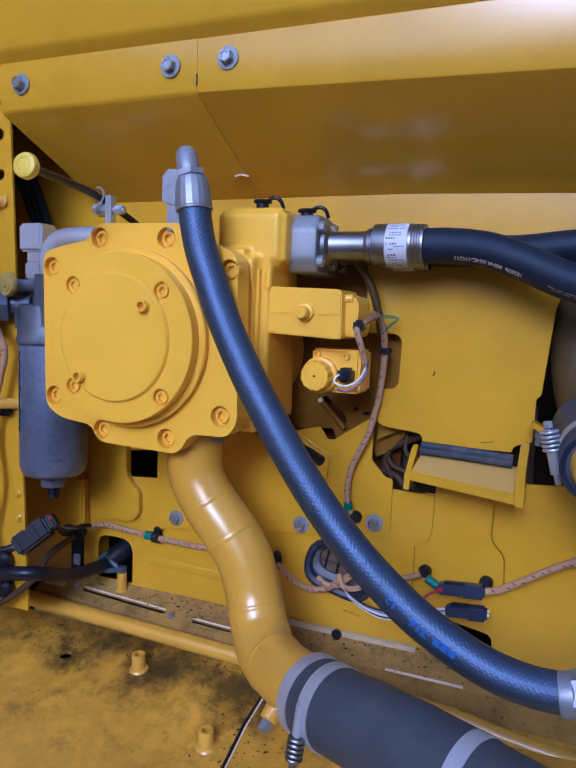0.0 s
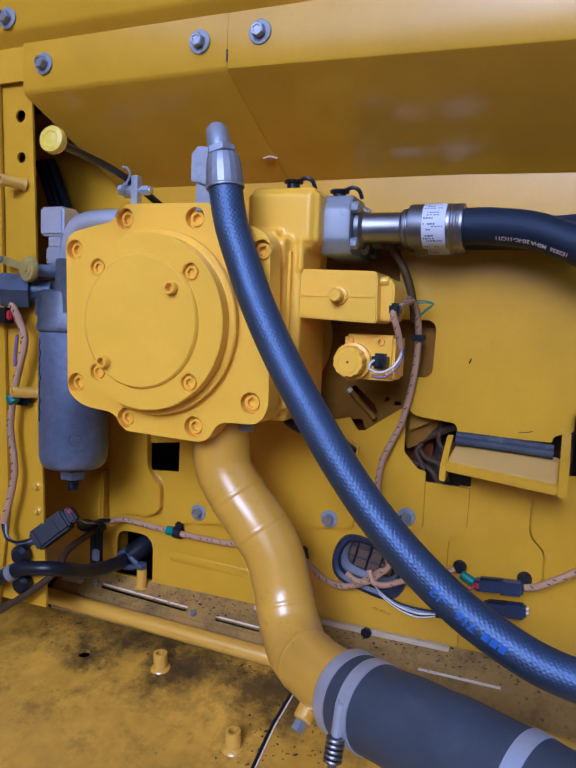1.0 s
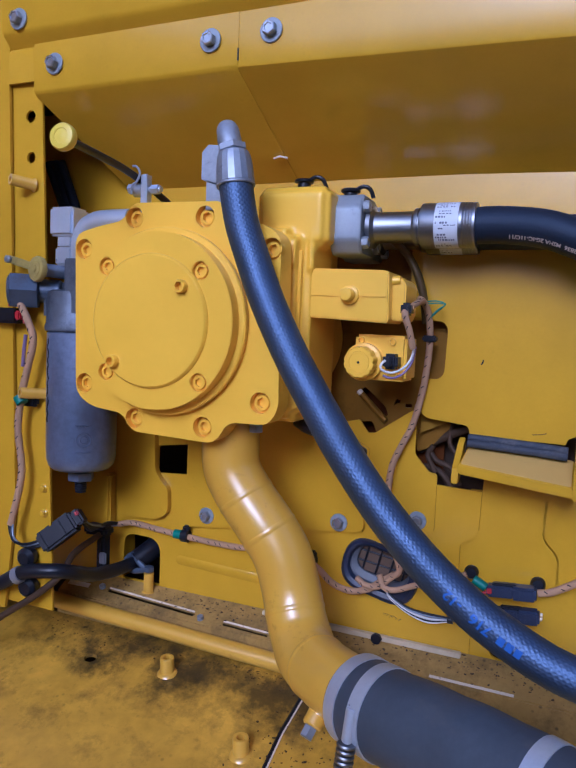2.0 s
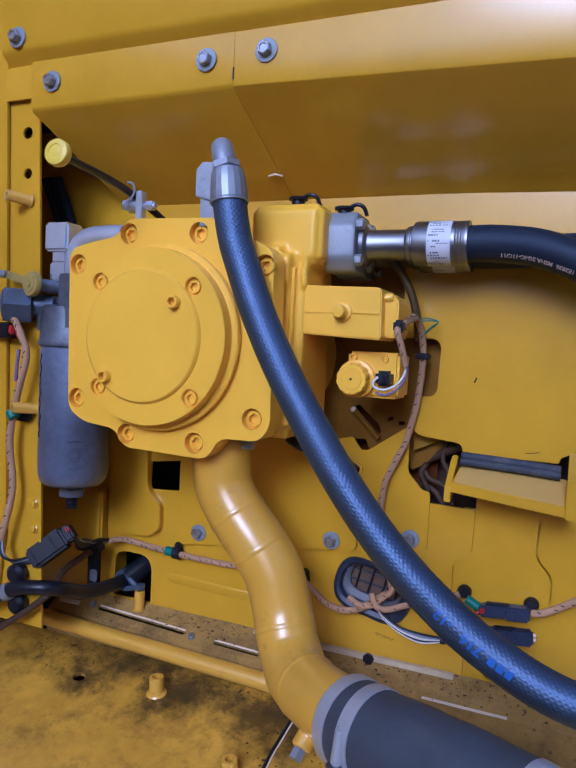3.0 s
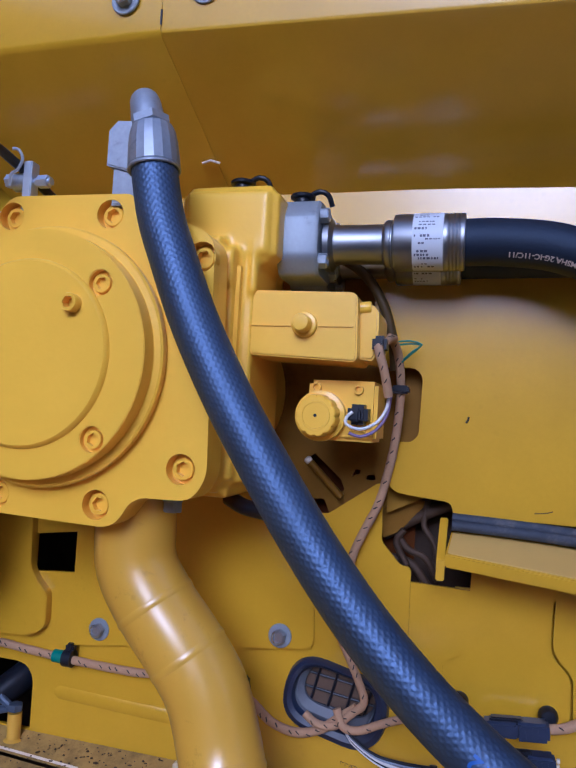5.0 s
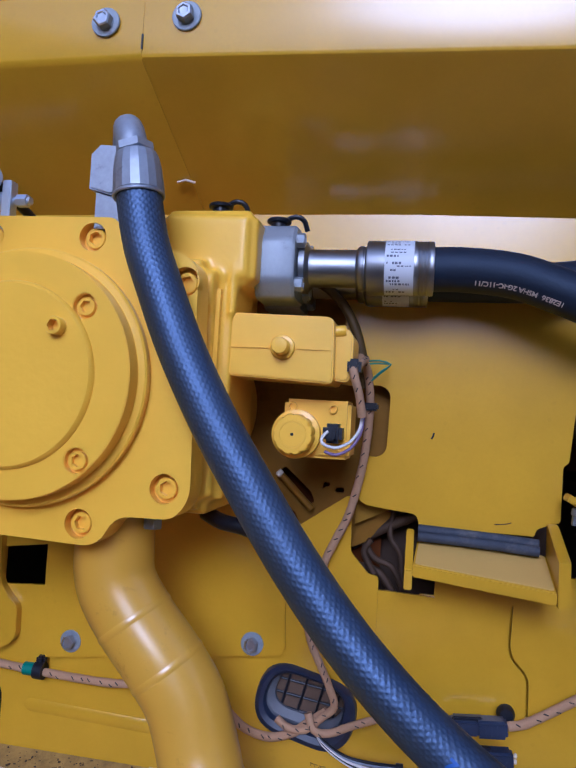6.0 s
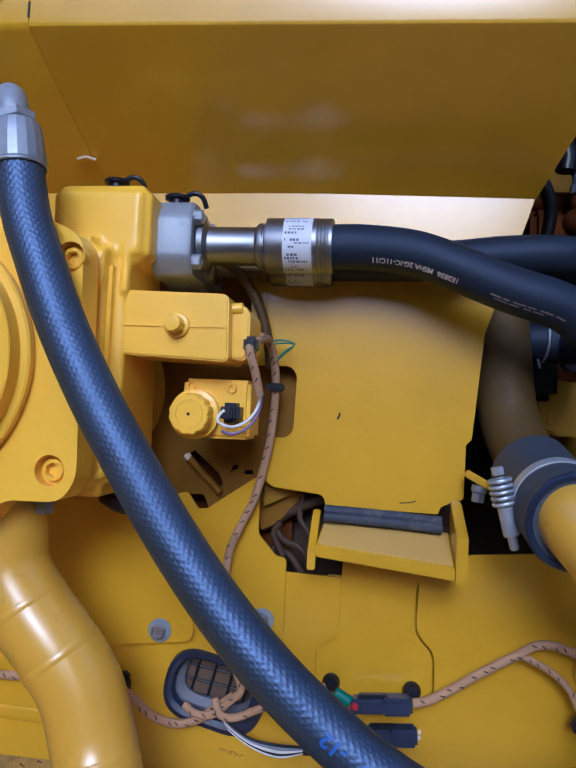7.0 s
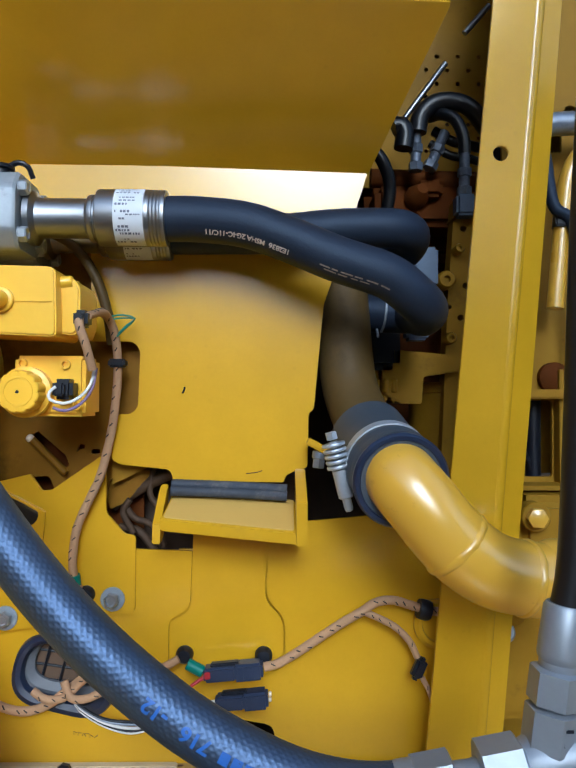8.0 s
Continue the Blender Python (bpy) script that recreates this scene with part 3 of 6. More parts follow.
rod(bm, (-0.2265, 0.957, 1.4150), (-0.2215, 0.957, 1.4098), 0.0046, 14, 0.0015)
part("tip", bm, slit_white, lever, "pale tip")

# ---- bolts of the setting ----
big_bolt = hex_bolt_mesh("bolt", 0.0165, 0.010, 0.0155, 0.003)
small_bolt = hex_bolt_mesh("bolt", 0.0150, 0.0100, 0.0138, 0.0024)
def facing(x, y, z, spin=0.0):
    return Matrix.Translation((x, y, z)) @ Matrix.Rotation(radians(90), 4, "X") @ Matrix.Rotation(radians(spin), 4, "Z")
for i, (x, z, y, p, me) in enumerate(((-0.6615, 1.878, 0.774, cover, big_bolt), (-0.3985, 1.879, 0.774, cover, big_bolt), (-0.311, 1.882, 0.776, cover, big_bolt), (-0.723, 1.946, 0.7655, fascia, big_bolt),
        (-0.475, 1.1865, 0.9415, back_wall, small_bolt), (-0.2425, 1.2105, 0.9415, back_wall, small_bolt), (-0.123, 1.2305, 0.9455, back_wall, small_bolt))):
    shared("bolt", me, facing(x, y, z, i * 17), p)

# ---- the pump ----
pump = thing("hydraulic_pump", (-0.42, 0.80, 1.36), "yellow painted cast hydraulic pump with a bolted round end cover", "pump")
FLANGE = [(-0.5845, 1.624), (-0.550, 1.633), (-0.503, 1.641), (-0.489, 1.664), (-0.352, 1.662), (-0.345, 1.645), (-0.292, 1.632), (-0.268, 1.618), (-0.262, 1.402), (-0.276, 1.381), (-0.333, 1.380), (-0.350, 1.350), (-0.482, 1.354), (-0.496, 1.377), (-0.552, 1.383), (-0.579, 1.400)]
FB = [(-0.485, 1.644), (-0.376, 1.643), (-0.569, 1.603), (-0.280, 1.601), (-0.2875, 1.4085), (-0.370, 1.370), (-0.478, 1.372), (-0.564, 1.415)]
outline = rounded(FLANGE, [0.02, 0.02, 0.02, 0.018, 0.018, 0.02, 0.03, 0.025, 0.018, 0.018, 0.014, 0.02, 0.02, 0.016, 0.02, 0.022], 5)
bm = B()
prism(bm, outline, 0.735, 0.747, [ring(x, z, 0.0140, 24) for x, z in FB], bevel=0.0025)
prism(bm, outline, 0.7472, 0.768)
flange = part("flange", bm, cast, pump)
fb_mesh = socket_bolt_mesh("socket_bolt", 0.0102, 0.0068, cast)
for i, (x, z) in enumerate(FB):
    shared("socket_bolt", fb_mesh, facing(x, 0.7472, z, i * 23), flange)
CX, CZ = -0.4305, 1.506
CB = [(-0.363, 1.571), (-0.361, 1.431), (-0.506, 1.576), (-0.504, 1.436)]
bm = B()
lathe(bm, [(0.122, 0), (0.124, 0.004), (0.124, 0.011), (0.122, 0.0125), (0.116, 0.013), (0.1155, 0.0135), (0.1155, 0.024), (0, 0.024)], (CX, 0.736, CZ), (0, -1, 0), 96)
prism(bm, ring(CX, CZ, 0.1155, 96), 0.705, 0.712, [ring(x, z, 0.0118, 20) for x, z in CB], bevel=0.002)
end_cover = part("end_cover", bm, cast, pump, angle=30)
bm = B()
lathe(bm, [(0.0880, 0), (0.0875, 0.0018), (0.0865, 0.0045), (0.0845, 0.006), (0.05, 0.0062), (0, 0.0063)], (CX - 0.006, 0.7055, CZ), (0, -1, 0), 96)
part("boss_plate", bm, cast, end_cover)
sb = socket_bolt_mesh("socket_bolt", 0.0086, 0.0050, cast)
sb_tall = socket_bolt_mesh("socket_bolt", 0.0085, 0.010, cast)
for i, (x, z) in enumerate(CB):
    shared("socket_bolt", sb, facing(x, 0.7121, z, i * 31), end_cover)
for i, (x, z) in enumerate(((-0.385, 1.551), (-0.487, 1.4515))):
    shared("socket_bolt", sb_tall, facing(x, 0.7, z, i * 12), end_cover)
bm = B()
box(bm, (-0.545, 0.7685, 1.392), (-0.262, 0.93, 1.628), 0.022, 3)
body = part("body", bm, cast, pump)
def soften(ob, voxel, rounds):
    """Melts the blocks of a casting into one flowing skin."""
    a = ob.modifiers.new("skin", "REMESH")
    a.mode, a.voxel_size, a.use_smooth_shade = "VOXEL", voxel, True
    b = ob.modifiers.new("fillet", "SMOOTH")
    b.factor, b.iterations = 0.5, rounds
    return ob
bm = B()
box(bm, (-0.335, 0.784, 1.378), (-0.2505, 0.92, 1.640), 0.016, 3)
box(bm, (-0.335, 0.797, 1.612), (-0.2310, 0.90, 1.6920), 0.008, 3)
box(bm, (-0.335, 0.764, 1.572), (-0.2660, 0.84, 1.634), 0.014, 3)
box(bm, (-0.2560, 0.7965, 1.580), (-0.2480, 0.87, 1.636), 0.002, 2)
box(bm, (-0.300, 0.772, 1.384), (-0.2580, 0.84, 1.452), 0.014, 3)
soften(part("outlet_casting", bm, cast, pump), 0.0027, 10)
bm = B()
lathe(bm, [(0.10, 0), (0.10, 0.12), (0.09, 0.13)], (-0.36, 0.93, 1.49), (0, 1, 0), 48)
part("rear_housing", bm, cast, pump)
# control box at the side, with its cap
ctrl = B()
prism(ctrl, rounded([(-0.2555, 1.5205), (-0.1455, 1.516), (-0.1475, 1.5825), (-0.2545, 1.5845)], [0.002, 0.006, 0.008, 0.003], 4), 0.802, 0.875, bevel=0.002)
valve_box = part("control_valve", ctrl, cast, pump)
bm = B()
lathe(bm, [(0.0125, 0), (0.0125, 0.004), (0.0115, 0.005), (0.0085, 0.0055), (0.0083, 0.018), (0.0075, 0.020), (0, 0.0205)], (-0.1975, 0.803, 1.5505), (0, -1, 0), 28)
part("plug", bm, cast, valve_box)

# ---- the suction pipe under the pump ----
suction = thing("suction_pipe", (-0.30, 0.80, 1.05), "yellow painted bent steel suction pipe with weld beads", "pipe")
SP = [(-0.364, 0.802, 1.392), (-0.362, 0.802, 1.345), (-0.358, 0.802, 1.305), (-0.334, 0.801, 1.268), (-0.302, 0.80, 1.232), (-0.275, 0.80, 1.195), (-0.258, 0.797, 1.150), (-0.246, 0.787, 1.120), (-0.233, 0.775, 1.101), (-0.212, 0.750, 1.088), (-0.178, 0.718, 1.088), (-0.146, 0.690, 1.093), (-0.11, 0.664, 1.096)]
run = spline(SP, 0.008)
bm = B()
sweep(bm, run, 0.0405, 40)
part("tube", bm, pipe_paint, suction)
for s0 in (0.265, 0.395, 0.605, 0.80):
    i = int(s0 * (len(run) - 1))
    d = (run[i + 1] - run[i - 1]).normalized()
    bm = B()
    lathe(bm, [(0.0400, -0.0050), (0.0409, -0.0028), (0.0413, 0), (0.0409, 0.0028), (0.0400, 0.0050)], run[i], d, 40)
    part("weld_bead", bm, pipe_paint, suction)
bm = B()
rod(bm, (-0.166, 0.700, 1.075), (-0.176, 0.672, 1.046), 0.012, 20, 0.002)
drain = part("drain_boss", bm, pipe_paint, suction)
bm = B()
hexa(bm, (-0.176, 0.672, 1.046), (-0.179, 0.663, 1.037), 0.014)
part("drain_plug", bm, zinc, drain)

# rubber coupling hose with its two band clamps
coupling = thing("rubber_hose", (0.0, 0.62, 1.05), "thick matte dark grey rubber suction hose", "hose")
CP = spline([(-0.122, 0.671, 1.096), (-0.104, 0.659, 1.0975), (-0.075, 0.643, 1.100), (-0.024, 0.620, 1.104), (0.07, 0.575, 1.108), (0.22, 0.50, 1.10), (0.40, 0.42, 1.06)], 0.01)
bm = B()
sweep(bm, CP, lambda s: 0.0485 - 0.0005 * math.cos(s * 60), 48)
part("hose_wall", bm, matte_rubber, coupling)
for s0 in (0.032, 0.084, 0.375):
    i = max(1, int(s0 * (len(CP) - 1)))
    d = (CP[i + 1] - CP[i - 1]).normalized()
    bm = B()
    lathe(bm, [(0.0480, -0.0085), (0.0497, -0.0083), (0.0499, 0), (0.0497, 0.0083), (0.0480, 0.0085)], CP[i], d, 56)
    part("clamp_band", bm, band_steel, coupling)

# ---- the long hose across the front of the pump ----
main_hose = thing("hydraulic_hose", (-0.05, 0.67, 1.2), "thick black hydraulic hose with blue print and steel end fittings", "hose")
MH = spline([(-0.3275, 0.7185, 1.705), (-0.3235, 0.717, 1.678), (-0.311, 0.7115, 1.632), (-0.294, 0.707, 1.592), (-0.268, 0.701, 1.537), (-0.233, 0.694, 1.477), (-0.197, 0.688, 1.424), (-0.155, 0.682, 1.366), (-0.113, 0.676, 1.316), (-0.072, 0.67, 1.276), (-0.036, 0.667, 1.246), (0.0, 0.663, 1.221), (0.035, 0.660, 1.202), (0.07, 0.657, 1.187), (0.10, 0.655, 1.179), (0.13, 0.653, 1.176), (0.162, 0.651, 1.178)], 0.0012)
def weave(i, k, n=152):
    a, b = i * 1.18 + k * 2 * math.pi * 21 / n, i * 1.18 - k * 2 * math.pi * 21 / n
    return (0.00021 + 0.00014 * max(0.0, 1 - i / 110)) * max(math.sin(a), math.sin(b))
bm = B()
sweep(bm, MH, 0.0208, 152, bumps=weave)
part("hose_wall", bm, braided, main_hose)

# ---- the two hoses from the outlet block ----
out_hose = thing("outlet_hose", (0.0, 0.86, 1.6), "black high-pressure hose with a split-flange steel end and paper label", "hose")
OH = spline([(-0.056, 0.866, 1.6455), (-0.02, 0.866, 1.6455), (0.03, 0.862, 1.639), (0.075, 0.858, 1.623), (0.125, 0.853, 1.602), (0.175, 0.852, 1.585), (0.205, 0.862, 1.566), (0.222, 0.885, 1.556), (0.228, 0.93, 1.555), (0.228, 0.97, 1.562), (0.220, 0.995, 1.567)], 0.006)
bm = B()
sweep(bm, OH, 0.0235, 36)
part("hose_wall", bm, rubber, out_hose)
far_hose = thing("outlet_hose", (0.1, 0.92, 1.6), "black high-pressure hose crossing behind its neighbour", "hose")
FH = spline([(-0.062, 0.930, 1.645), (0.0, 0.918, 1.643), (0.07, 0.912, 1.643), (0.13, 0.912, 1.649), (0.19, 0.915, 1.651), (0.213, 0.93, 1.649), (0.218, 0.96, 1.643), (0.21, 1.01, 1.636)], 0.006)
bm = B()
sweep(bm, FH, 0.022, 36)
part("hose_wall", bm, rubber, far_hose)

# ---- pump details ----
bm = B()
rod(bm, (-0.318, 0.79, 1.372), (-0.318, 0.79, 1.384), 0.010, 20, 0.001)
hexa(bm, (-0.318, 0.79, 1.362), (-0.318, 0.79, 1.374), 0.017)
part("plug", bm, zinc, pump, "zinc hexagon plug under the pump")
for x, z, d in ((-0.556, 1.548, 0.004), (-0.556, 1.468, 0.004)):
    bm = B()
    box(bm, (x - 0.003, 0.7335, z - 0.014), (x + 0.003, 0.7365, z + 0.014), 0.001)
    part("cast_rib", bm, cast, pump)
# control valve: cap end, ears, screws, connector
bm = B()
prism(bm, rounded([(-0.150, 1.521), (-0.133, 1.519), (-0.129, 1.530), (-0.129, 1.566), (-0.135, 1.574), (-0.150, 1.577)], 0.004), 0.820, 0.882, bevel=0.002)
part("end_cap", bm, cast, valve_box)
for y, z in ((0.822, 1.570), (0.845, 1.569), (0.868, 1.566)):
    bm = B()
    lathe(bm, [(0.006, 0), (0.006, 0.014), (0.005, 0.0155), (0, 0.0155)], (-0.152, y, z), (1, 0, 0.1), 16)
    part("screw_boss", bm, cast, valve_box)
bm = B()
box(bm, (-0.256, 0.8005, 1.5485), (-0.150, 0.803, 1.5500), 0.0005)
part("parting_line", bm, cast, valve_box)
bm = B()
box(bm, (-0.1335, 0.812, 1.527), (-0.1195, 0.832, 1.543), 0.003)
box(bm, (-0.1305, 0.806, 1.531), (-0.1225, 0.813, 1.539), 0.001)
part("connector", bm, black, valve_box, "black plastic wire connector")

# solenoid below it
bm = B()
box(bm, (-0.201, 0.845, 1.440), (-0.130, 0.905, 1.501), 0.004)
solenoid = part("solenoid_valve", bm, cast, pump)
bm = B()
n = 72
def scallop(i):
    return 0.0212 - 0.0016 * max(0.0, math.cos(2 * math.pi * i / n * 12)) ** 2
loops = []
for h, f in ((0.0, 1.08), (0.012, 1.08), (0.0130, 1.0), (0.026, 1.0), (0.0310, 0.96), (0.0320, 0.90)):
    loops.append([bm.verts.new((-0.1855 + (0.0235 * f if f > 1.01 else scallop(i) * f) * math.cos(2 * math.pi * i / n), 0.846 - h, 1.464 + (0.0235 * f if f > 1.01 else scallop(i) * f) * math.sin(2 * math.pi * i / n))) for i in range(n)])
for a, b in zip(loops, loops[1:]):
    for i in range(n):
        bm.faces.new((a[i], a[(i + 1) % n], b[(i + 1) % n], b[i]))
bm.faces.new(loops[-1]); bm.faces.new(loops[0])
lathe(bm, [(0.0125, 0), (0.0128, 0.0008), (0.0145, 0.0008), (0.0148, 0)], (-0.1855, 0.8141, 1.464), (0, -1, 0), 40)
cap = part("scalloped_cap", bm, cast, solenoid)
bm = B()
lathe(bm, [(0.0016, 0), (0.0016, 0.0008), (0, 0.0008)], (-0.1855, 0.8140, 1.464), (0, -1, 0), 12)
part("centre_hole", bm, black, solenoid)
screw = socket_bolt_mesh("socket_bolt", 0.005, 0.004, cast)
for x, z in ((-0.192, 1.493), (-0.149, 1.492), (-0.137, 1.451)):
    shared("socket_bolt", screw, facing(x, 0.845, z), solenoid)
bm = B()
box(bm, (-0.156, 0.822, 1.457), (-0.136, 0.846, 1.477), 0.004)
box(bm, (-0.153, 0.815, 1.460), (-0.142, 0.823, 1.473), 0.002)
part("connector", bm, black, solenoid, "black plastic wire connector")

# black dust caps on the outlet block
for x, y, z, ln in ((-0.281, 0.835, 1.6935, 0.05), (-0.219, 0.850, 1.6815, 0.045)):
    c = thing("dust_cap", (x, y, z), "black rubber dust cap with a strap, on the pump outlet", "cap", "dust caps")
    bm = B()
    lathe(bm, [(0.009, 0), (0.009, 0.008), (0.0130, 0.009), (0.0134, 0.0115), (0.012, 0.0128), (0, 0.0132)], (x, y, z), (0, 0, 1), 28)
    part("cap", bm, black, c)
    bm = B()
    sweep(bm, spline([(x + 0.006, y, z + 0.011), (x + 0.018, y - 0.002, z + 0.0155), (x + 0.027, y, z + 0.012), (x + 0.031, y + 0.004, z + 0.001)], 0.004), 0.0028, 10)
    part("strap", bm, black, c)

# split-flange ends of the two outlet hoses
cap_bolt = hex_bolt_mesh("bolt", 0.014, 0.009, 0.0, 0.0)
def split_end(parent, y, z, x_flange):
    ax = (1, 0, 0)
    bm = B()
    pr = rounded([(y - 0.040, z - 0.018), (y - 0.026, z - 0.036), (y + 0.026, z - 0.036), (y + 0.040, z - 0.018), (y + 0.040, z + 0.022), (y + 0.028, z + 0.044), (y - 0.026, z + 0.044), (y - 0.040, z + 0.024)], 0.006)
    a = [[bm.verts.new((x, p, q)) for p, q in (pr if k else [(y + (p - y) * 0.95, z + (q - z) * 0.95) for p, q in pr])] for x, k in ((x_flange, 1), (x_flange + 0.039, 1), (x_flange + 0.042, 0))]
    for u, v in zip(a, a[1:]):
        for i in range(len(u)):
            j = (i + 1) % len(u)
            bm.faces.new((u[i], u[j], v[j], v[i]))
    bm.faces.new(a[0]); bm.faces.new(a[-1])
    fl = part("flange_clamp", bm, flange_zinc, parent, "zinc-plated split flange clamp")
    for dy, dz in ((-0.026, 0.027), (-0.026, -0.02), (0.026, 0.027), (0.026, -0.02)):
        shared("bolt", cap_bolt, Matrix.Translation((x_flange + 0.042, y + dy, z + dz)) @ Matrix.Rotation(radians(90), 4, "Y"), fl)
    bm = B()
    lathe(bm, [(0.028, 0), (0.028, 0.006), (0.0215, 0.010), (0.0205, 0.014), (0.0205, 0.060), (0.0235, 0.062), (0.0245, 0.064), (0.0245, 0.068), (0.0232, 0.0685), (0.0232, 0.070), (0.0262, 0.071)], (x_flange + 0.044, y, z + 0.003), ax, 40)
    part("stem", bm, steel, parent)
    bm = B()
    x0, z = x_flange + 0.115, z + 0.004
    lathe(bm, [(0.0255, 0), (0.0285, 0.001), (0.0290, 0.003), (0.0290, 0.052)] + [(0.0290 - 0.0006 * (i % 2), 0.053 + i * 0.0018) for i in range(9)] + [(0.0282, 0.0705), (0.0235, 0.071)], (x0, y, z), ax, 44)
    fer = part("ferrule", bm, steel, parent, "steel crimp ferrule")
    # paper label round the ferrule, with rows of print
    bm = B()
    rows = []
    for i in range(25):
        a = radians(88 + i * 7.4)
        rows.append([bm.verts.new((x0 + dx, y + 0.0293 * math.cos(a), z + 0.0293 * math.sin(a))) for dx in (0.020, 0.050)])
    for u, v in zip(rows, rows[1:]):
        bm.faces.new((u[0], u[1], v[1], v[0]))
    part("label", bm, label_paper, fer, "white paper label with rows of print")
    rnd = random.Random(int(y * 1000))
    bm = B()
    for i in range(1, 22):
        if i % 4 == 3:
            continue
        a, da = radians(88 + i * 7.4 + 2.0), radians(rnd.choice((2.8, 3.6, 4.8)))
        x = 0.022 + rnd.choice((0, 0, 0.004))
        stop = rnd.uniform(0.030, 0.047)
        while x < stop:
            w = rnd.uniform(0.0012, 0.0032)
            q = [bm.verts.new((x0 + xx, y + 0.02945 * math.cos(b), z + 0.02945 * math.sin(b))) for xx, b in ((x, a), (x + w, a), (x + w, a + da), (x, a + da))]
            if rnd.random() < 0.88:
                bm.faces.new(q)
            x += w + rnd.uniform(0.0006, 0.0016)
    bmesh.ops.delete(bm, geom=[v for v in bm.verts if not v.link_faces], context="VERTS")
    part("print", bm, label_ink, fer)
split_end(out_hose, 0.866, 1.6420, -0.238)
split_end(far_hose, 0.930, 1.641, -0.243)


def print_on(path, text, size, start, angle, r, mat, parent, flip=False, up=(0, 0, 1), dx=1.0):
    """Lettering wrapped on a round hose along its run, from the share start of its length."""
    cu = bpy.data.curves.new("lettering", "FONT")
    cu.body, cu.size, cu.offset = text, size, size * 0.03
    tmp = new("lettering", cu)
    dg = bpy.context.evaluated_depsgraph_get()
    me = bpy.data.meshes.new_from_object(tmp.evaluated_get(dg))
    bpy.data.objects.remove(tmp)
    bpy.data.curves.remove(cu)
    length = [0.0]
    for a, b in zip(path, path[1:]):
        length.append(length[-1] + (b - a).length)
    bm = B()
    bm.from_mesh(me)
    bpy.data.meshes.remove(me)
    bmesh.ops.triangulate(bm, faces=bm.faces)
    bmesh.ops.subdivide_edges(bm, edges=bm.edges, cuts=3, use_grid_fill=True)
    w = max(v.co.x for v in bm.verts)
    for v in bm.verts:
        u, h = v.co.x * dx, v.co.y - size * 0.35
        if flip:
            u, h = w * dx - u, -h
        s = start + u
        i = max(0, min(len(path) - 2, int(np.searchsorted(length, s)) - 1))
        f = (s - length[i]) / max(1e-6, length[i + 1] - length[i])
        p = path[i].lerp(path[i + 1], f)
        t = (path[min(i + 2, len(path) - 1)] - path[max(i - 1, 0)]).normalized()
        front = Vector((0, -1, 0))
        front = (front - t * front.dot(t)).normalized()
        side = front.cross(t)
        if side.dot(Vector(up)) < 0:
            side = -side
        a = radians(angle) + h / r
        v.co = p + (front * math.cos(a) + side * math.sin(a)) * (r + 0.0004)
    return part("lettering", bm, mat, parent)


def bars_on(path, widths, size, start, angle, r, mat, parent, up=(0, 0, 1)):
    """Unreadable print as plain bars on a hose."""
    length = [0.0]
    for a, b in zip(path, path[1:]):
        length.append(length[-1] + (b - a).length)
    s = start
    for w, gap in widths:
        bm = B()
        rows = []
        for k in range(4):
            q = s + w * k / 3
            i = max(0, min(len(path) - 2, int(np.searchsorted(length, q)) - 1))
            f = (q - length[i]) / max(1e-6, length[i + 1] - length[i])
            p = path[i].lerp(path[i + 1], f)
            t = (path[min(i + 2, len(path) - 1)] - path[max(i - 1, 0)]).normalized()
            front = Vector((0, -1, 0))
            front = (front - t * front.dot(t)).normalized()
            side = front.cross(t)
            if side.dot(Vector(up)) < 0:
                side = -side
            rows.append([bm.verts.new(p + (front * math.cos(a) + side * math.sin(a)) * (r + 0.0003)) for a in (radians(angle) - size / 2 / r, radians(angle), radians(angle) + size / 2 / r)])
        for u, v in zip(rows, rows[1:]):
            for k in range(2):
                bm.faces.new((u[k], u[k + 1], v[k + 1], v[k]))
        s += w + gap
        part("print_mark", bm, mat, parent)


print_on(OH, "1E2836  MSHA 2G-IC-11C/11", 0.0078, 0.048, -44, 0.0235, pale_ink, out_hose, flip=True)
bars_on(OH, [(0.010, 0.002), (0.006, 0.003), (0.012, 0.002), (0.008, 0.004), (0.012, 0.003), (0.010, 0.002)], 0.0016, 0.175, -40, 0.0235, dim_ink, out_hose)
bars_on(OH, [(0.012, 0.002), (0.009, 0.004), (0.007, 0.002), (0.010, 0.003)], 0.0014, 0.180, -48, 0.0235, dim_ink, out_hose)

# ---- end fittings of the long hose ----
top = MH[0]
d = (MH[0] - MH[20]).normalized()
bm = B()
lathe(bm, [(0.0208, -0.0300), (0.0232, -0.0310), (0.0240, -0.0300), (0.0240, -0.0285), (0.0230, -0.0270)], top, d, 40)
part("rim", bm, dull_zinc, main_hose)
bm = B()
lathe(bm, [(0.0230, -0.0285), (0.0238, -0.0268), (0.0236, -0.020), (0.0224, -0.004), (0.0206, 0.0065), (0.0188, 0.0112), (0.0140, 0.0130)], top, d, 18, 0.1)
part("ferrule", bm, dull_zinc, main_hose, "zinc-plated crimp ferrule", angle=16)
bm = B()
hexa(bm, top + d * 0.0110 + Vector((-0.002, 0.001, 0)), top + d * 0.0205 + Vector((-0.0035, 0.002, 0)), 0.0320)
part("collar", bm, dull_zinc, main_hose)
bm = B()
